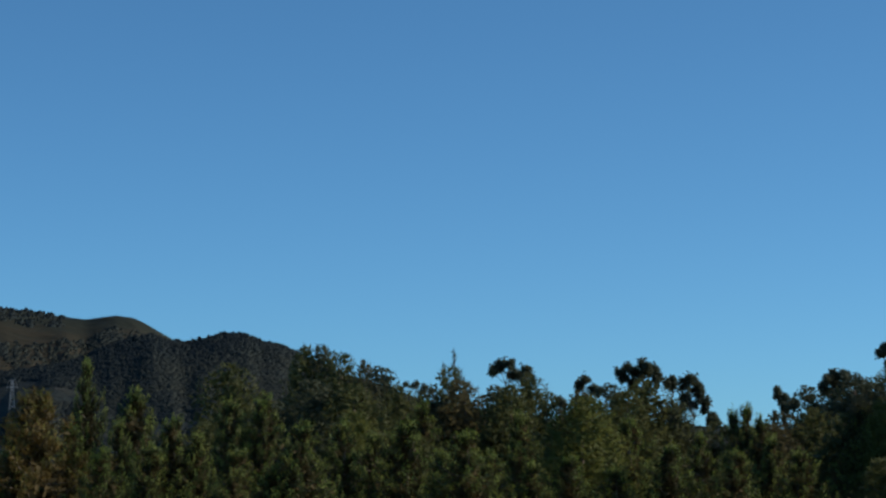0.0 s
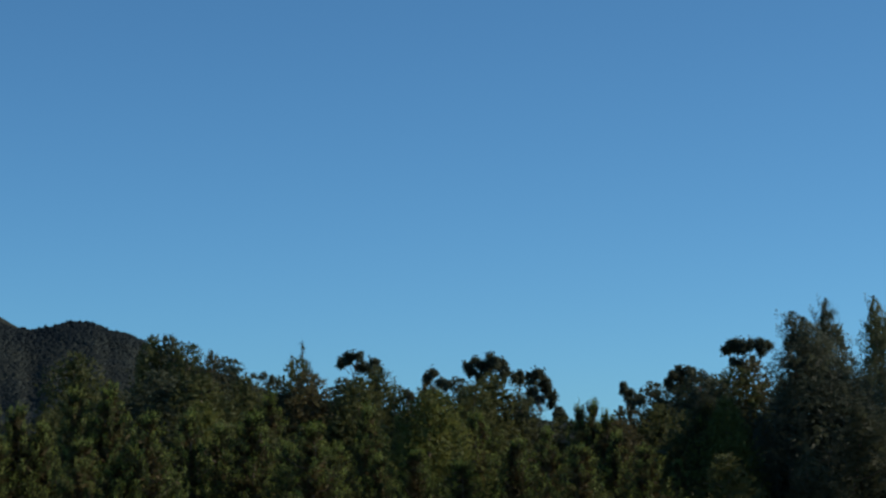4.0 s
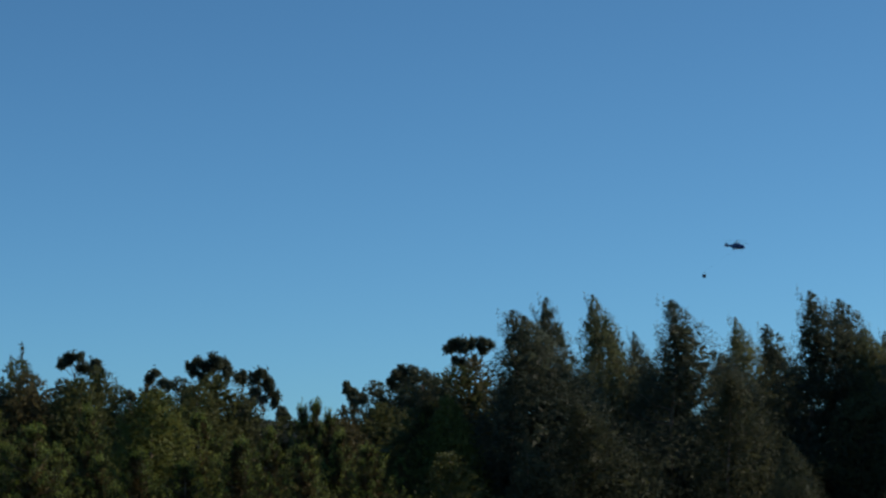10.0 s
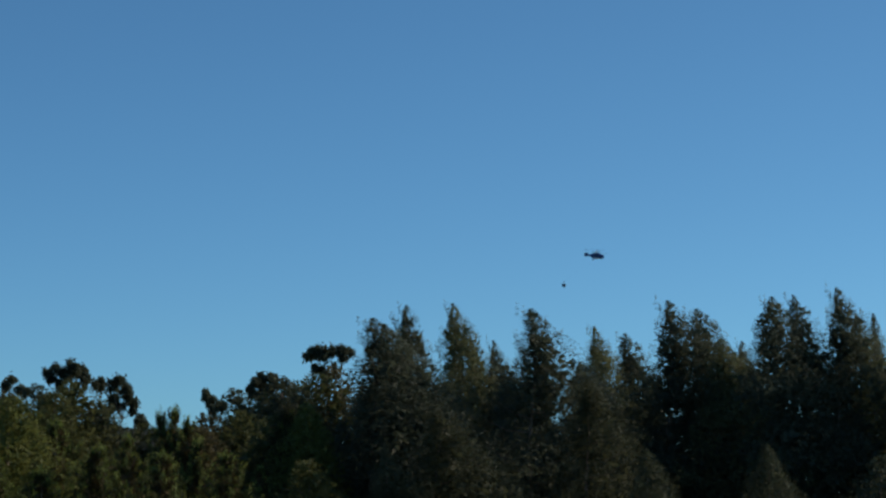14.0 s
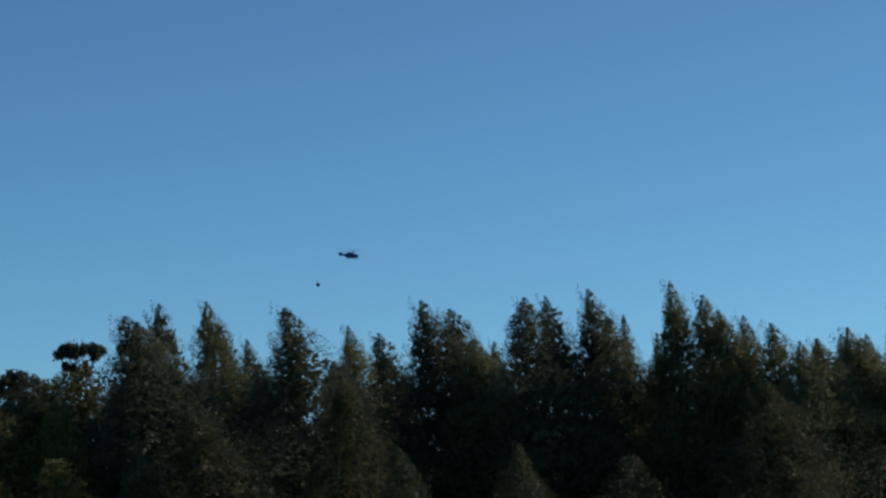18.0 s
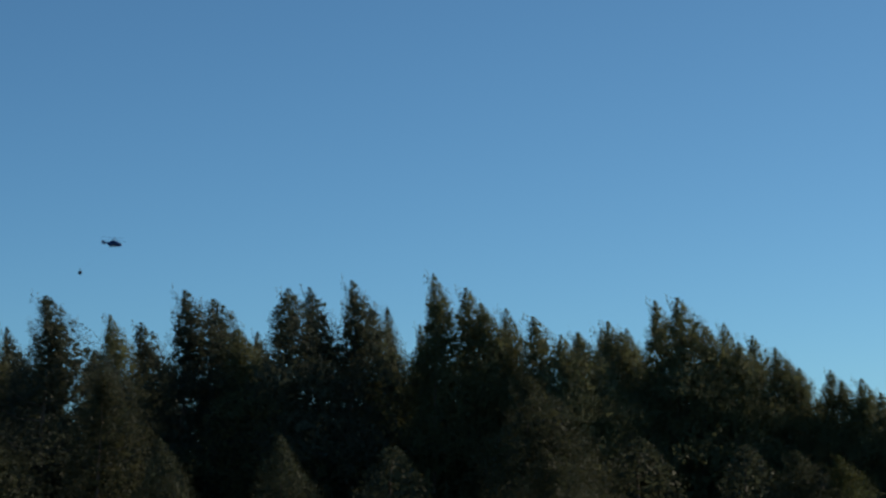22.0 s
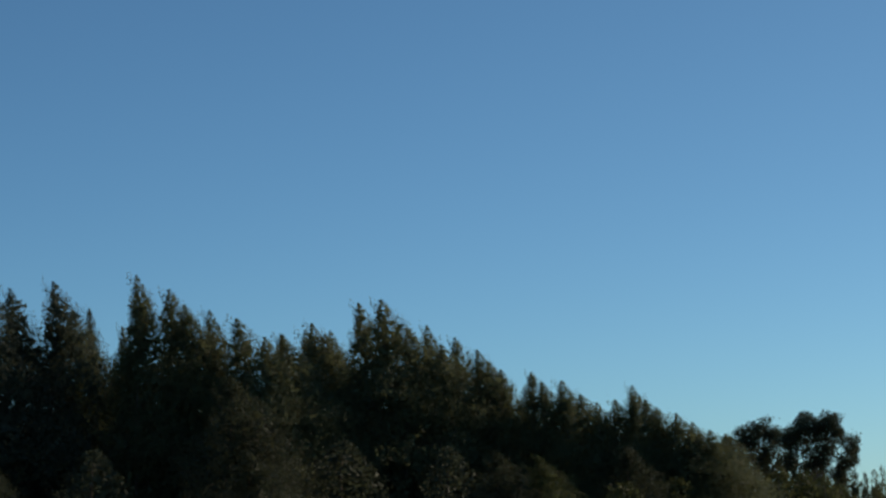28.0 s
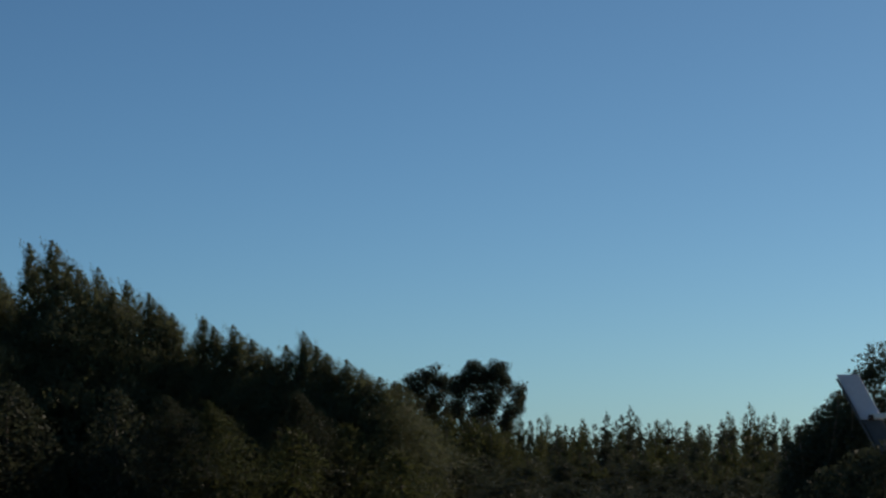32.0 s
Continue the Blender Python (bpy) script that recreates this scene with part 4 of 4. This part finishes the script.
# ---- leaning white board ----
def leaning_board(az, d):
    base = new("leaning_board")
    base.matrix_world = pose(*spot(az, d), 0, 0, -az)
    def leaning(z0, z1, x0, x1, y0, y1):
        """A block whose sides lean, cut level at top and bottom."""
        bm = bmesh.new()
        vs = [bm.verts.new((x + (7.0 - z) * 0.535, y, z)) for z in (z0, z1) for x, y in ((x0, y0), (x1, y0), (x1, y1), (x0, y1))]
        for q in ((0, 3, 2, 1), (4, 5, 6, 7), (0, 1, 5, 4), (1, 2, 6, 5), (2, 3, 7, 6), (3, 0, 4, 7)):
            bm.faces.new([vs[i] for i in q])
        bmesh.ops.bevel(bm, geom=list(bm.edges), offset=0.012, segments=2, affect="EDGES", profile=0.5)
        return bm
    part("board", leaning(5.93, 7.0, 0, 0.52, -0.05, 0.05), M_PALE, base, "weathered white leaning board")
    # Same board carried on downwards; its shade is set by the darker grey.
    part("lower_board", leaning(0.0, 5.925, 0.02, 0.5, -0.03, 0.05), M_GREY, base, "lower part of the board in painted shade")
    part("flange", leaning(0.0, 6.9, -0.07, -0.005, -0.1, 0.08), M_GREY, base, "grey edge flange")
    part("crossbar", box(bmesh.new(), (2.2, 0.08, 0.12), (1.85, -0.12, 6.02), None, 0.01), M_WHITE, base, "white crossbar")
    part("clamp", box(bmesh.new(), (0.13, 0.1, 0.13), (0.80, -0.13, 5.98), None, 0.02), M_RUST, base, "small dark brown clamp")
    part("strut", rod(bmesh.new(), (3.1, -0.12, 6.0), (3.1, -0.12, 0), 0.05, 0.05, 8), M_STEEL, base)
    part("footing", box(bmesh.new(), (1.2, 0.9, 0.2), (3.45, 0, 0.08), None, 0.02), M_CREAM, base)
    tagged(base, "weathered white board leaning beside dark trees", "board")


leaning_board(28.63, 60)


# ---- helicopter carrying a water bucket ----
def loft(sections, sides=16):
    """A closed skin through cross-sections (x, z, half width, half height) along x."""
    bm = bmesh.new()
    rings = []
    for x, z, a, b in sections:
        rings.append([bm.verts.new((x, a * math.copysign(abs(math.cos(t)) ** 0.8, math.cos(t)), z + b * math.copysign(abs(math.sin(t)) ** 0.8, math.sin(t)))) for t in (2 * math.pi * k / sides for k in range(sides))])
    for r, q in zip(rings, rings[1:]):
        for k in range(sides):
            bm.faces.new((r[k], r[(k + 1) % sides], q[(k + 1) % sides], q[k]))
    bm.faces.new(rings[0])
    bm.faces.new(rings[-1][::-1])
    for f in bm.faces:
        f.smooth = True
    return bm


def helicopter(az, d, z):
    base = new("helicopter")
    base.matrix_world = pose(*spot(az, d, z), 0, 4, -az - 12)
    part("fuselage", loft([(5.3, -0.35, 0.25, 0.25), (5.0, -0.25, 0.7, 0.7), (4.2, 0.0, 1.05, 1.1), (3.0, 0.1, 1.25, 1.3), (0.0, 0.1, 1.3, 1.35), (-2.2, 0.2, 1.15, 1.2), (-3.4, 0.4, 0.75, 0.8)]), M_NAVY, base)
    part("tail_boom", loft([(-3.2, 0.42, 0.72, 0.75), (-4.6, 0.5, 0.42, 0.48), (-6.0, 0.55, 0.25, 0.3)]), M_NAVY, base)
    part("engine_housing", loft([(2.6, 1.5, 0.35, 0.25), (1.9, 1.62, 0.85, 0.5), (-0.6, 1.65, 0.85, 0.5), (-2.2, 1.3, 0.4, 0.35)]), M_NAVY, base)
    part("stabiliser", box(bmesh.new(), (0.8, 3.6, 0.12), (-5.6, 0, 0.55), None, 0.03), M_NAVY, base)
    for s in (-1, 1):
        fin = part("fin", box(bmesh.new(), (1.1, 0.12, 1.9), (-5.8, s * 1.8, 0.75), None, 0.04), M_NAVY, base)
        part("rudder", box(bmesh.new(), (0.5, 0.1, 1.7), (-6.62, s * 1.8, 0.75), None, 0.03), M_WHITE, fin)
        part("cabin_window", box(bmesh.new(), (2.4, 0.05, 0.55), (0.6, s * 1.29, 0.5), None, 0.02), M_GLASS, base)
        part("exhaust", rod(bmesh.new(), (-0.4, s * 0.75, 1.75), (-0.9, s * 1.15, 1.8), 0.2, 0.22, 10), M_BLACK, base)
        for x, r in ((3.4, 0.26), (-1.6, 0.36)):
            leg = part("landing_leg", rod(bmesh.new(), (x, s * 0.9, -0.8), (x, s * 1.35, -1.55), 0.08, 0.07, 8), M_STEEL, base)
            part("wheel", rod(bmesh.new(), (x, s * 1.3, -1.6), (x, s * 1.52, -1.6), r, r, 14), M_BLACK, leg)
    part("windscreen", loft([(5.06, 0.1, 0.5, 0.3), (4.75, 0.45, 0.85, 0.42), (4.1, 0.75, 1.0, 0.4)]), M_GLASS, base)
    part("mast", rod(bmesh.new(), (0.3, 0, 2.0), (0.3, 0, 4.0), 0.16, 0.12, 10), M_STEEL, base)
    for k, zz in enumerate((2.6, 3.85)):
        hub = part("rotor_hub", rod(bmesh.new(), (0.3, 0, zz - 0.14), (0.3, 0, zz + 0.14), 0.34, 0.3, 12), M_STEEL, base)
        for b in range(3):
            turn = pose(0.3, 0, zz, 0, 2.5, 35 + k * 50 + b * 120)
            part("blade", box(bmesh.new(), (7.6, 0.46, 0.05), turn @ Vector((4.1, 0, 0)), turn.to_3x3().to_4x4(), 0.015), M_BLACK, hub)
    part("belly_tank", loft([(2.2, -1.2, 0.5, 0.25), (1.6, -1.25, 0.75, 0.4), (-0.8, -1.25, 0.75, 0.4), (-1.4, -1.2, 0.5, 0.25)]), M_WHITE, base, "pale belly tank")
    back = base.matrix_world.inverted()
    ring = back @ spot(HELI[0] - 0.74, d, z - 16.8 + 1.9)
    part("sling_cable", rod(bmesh.new(), (0, 0, -1.5), ring, 0.007, 0.007, 6), M_BLACK, base)
    tagged(base, "dark blue helicopter with coaxial rotors flying above the wood", "helicopter")


def water_bucket(at):
    base = new("water_bucket")
    base.location = at
    bm = bmesh.new()
    rings = [(0.0, 0.55), (0.25, 0.95), (0.9, 1.15), (1.7, 1.2), (1.9, 1.12)]
    rows_ = [[bm.verts.new((r * math.cos(t), r * math.sin(t), h - 1.9)) for t in (2 * math.pi * k / 18 for k in range(18))] for h, r in rings]
    for r, q in zip(rows_, rows_[1:]):
        for k in range(18):
            bm.faces.new((r[k], r[(k + 1) % 18], q[(k + 1) % 18], q[k]))
    bm.faces.new(rows_[0][::-1])
    part("bag", bm, M_FABRIC, base, "dark fabric water bag")
    bm = bmesh.new()
    for k in range(18):
        t, u = 2 * math.pi * k / 18, 2 * math.pi * (k + 1) / 18
        rod(bm, (1.14 * math.cos(t), 1.14 * math.sin(t), 0), (1.14 * math.cos(u), 1.14 * math.sin(u), 0), 0.06, sides=6)
    part("rim", bm, M_STEEL, base)
    for k in range(6):
        t = 2 * math.pi * k / 6
        part("suspension_line", rod(bmesh.new(), (1.13 * math.cos(t), 1.13 * math.sin(t), 0), (0, 0, 1.9), 0.03, 0.03, 5), M_BLACK, base)
    tagged(base, "dark water bucket hanging on the helicopter's cable", "bucket")


HELI = (-2.35, 1500, 163.6)
helicopter(*HELI)
water_bucket(spot(HELI[0] - 0.74, HELI[1], HELI[2] - 16.8))
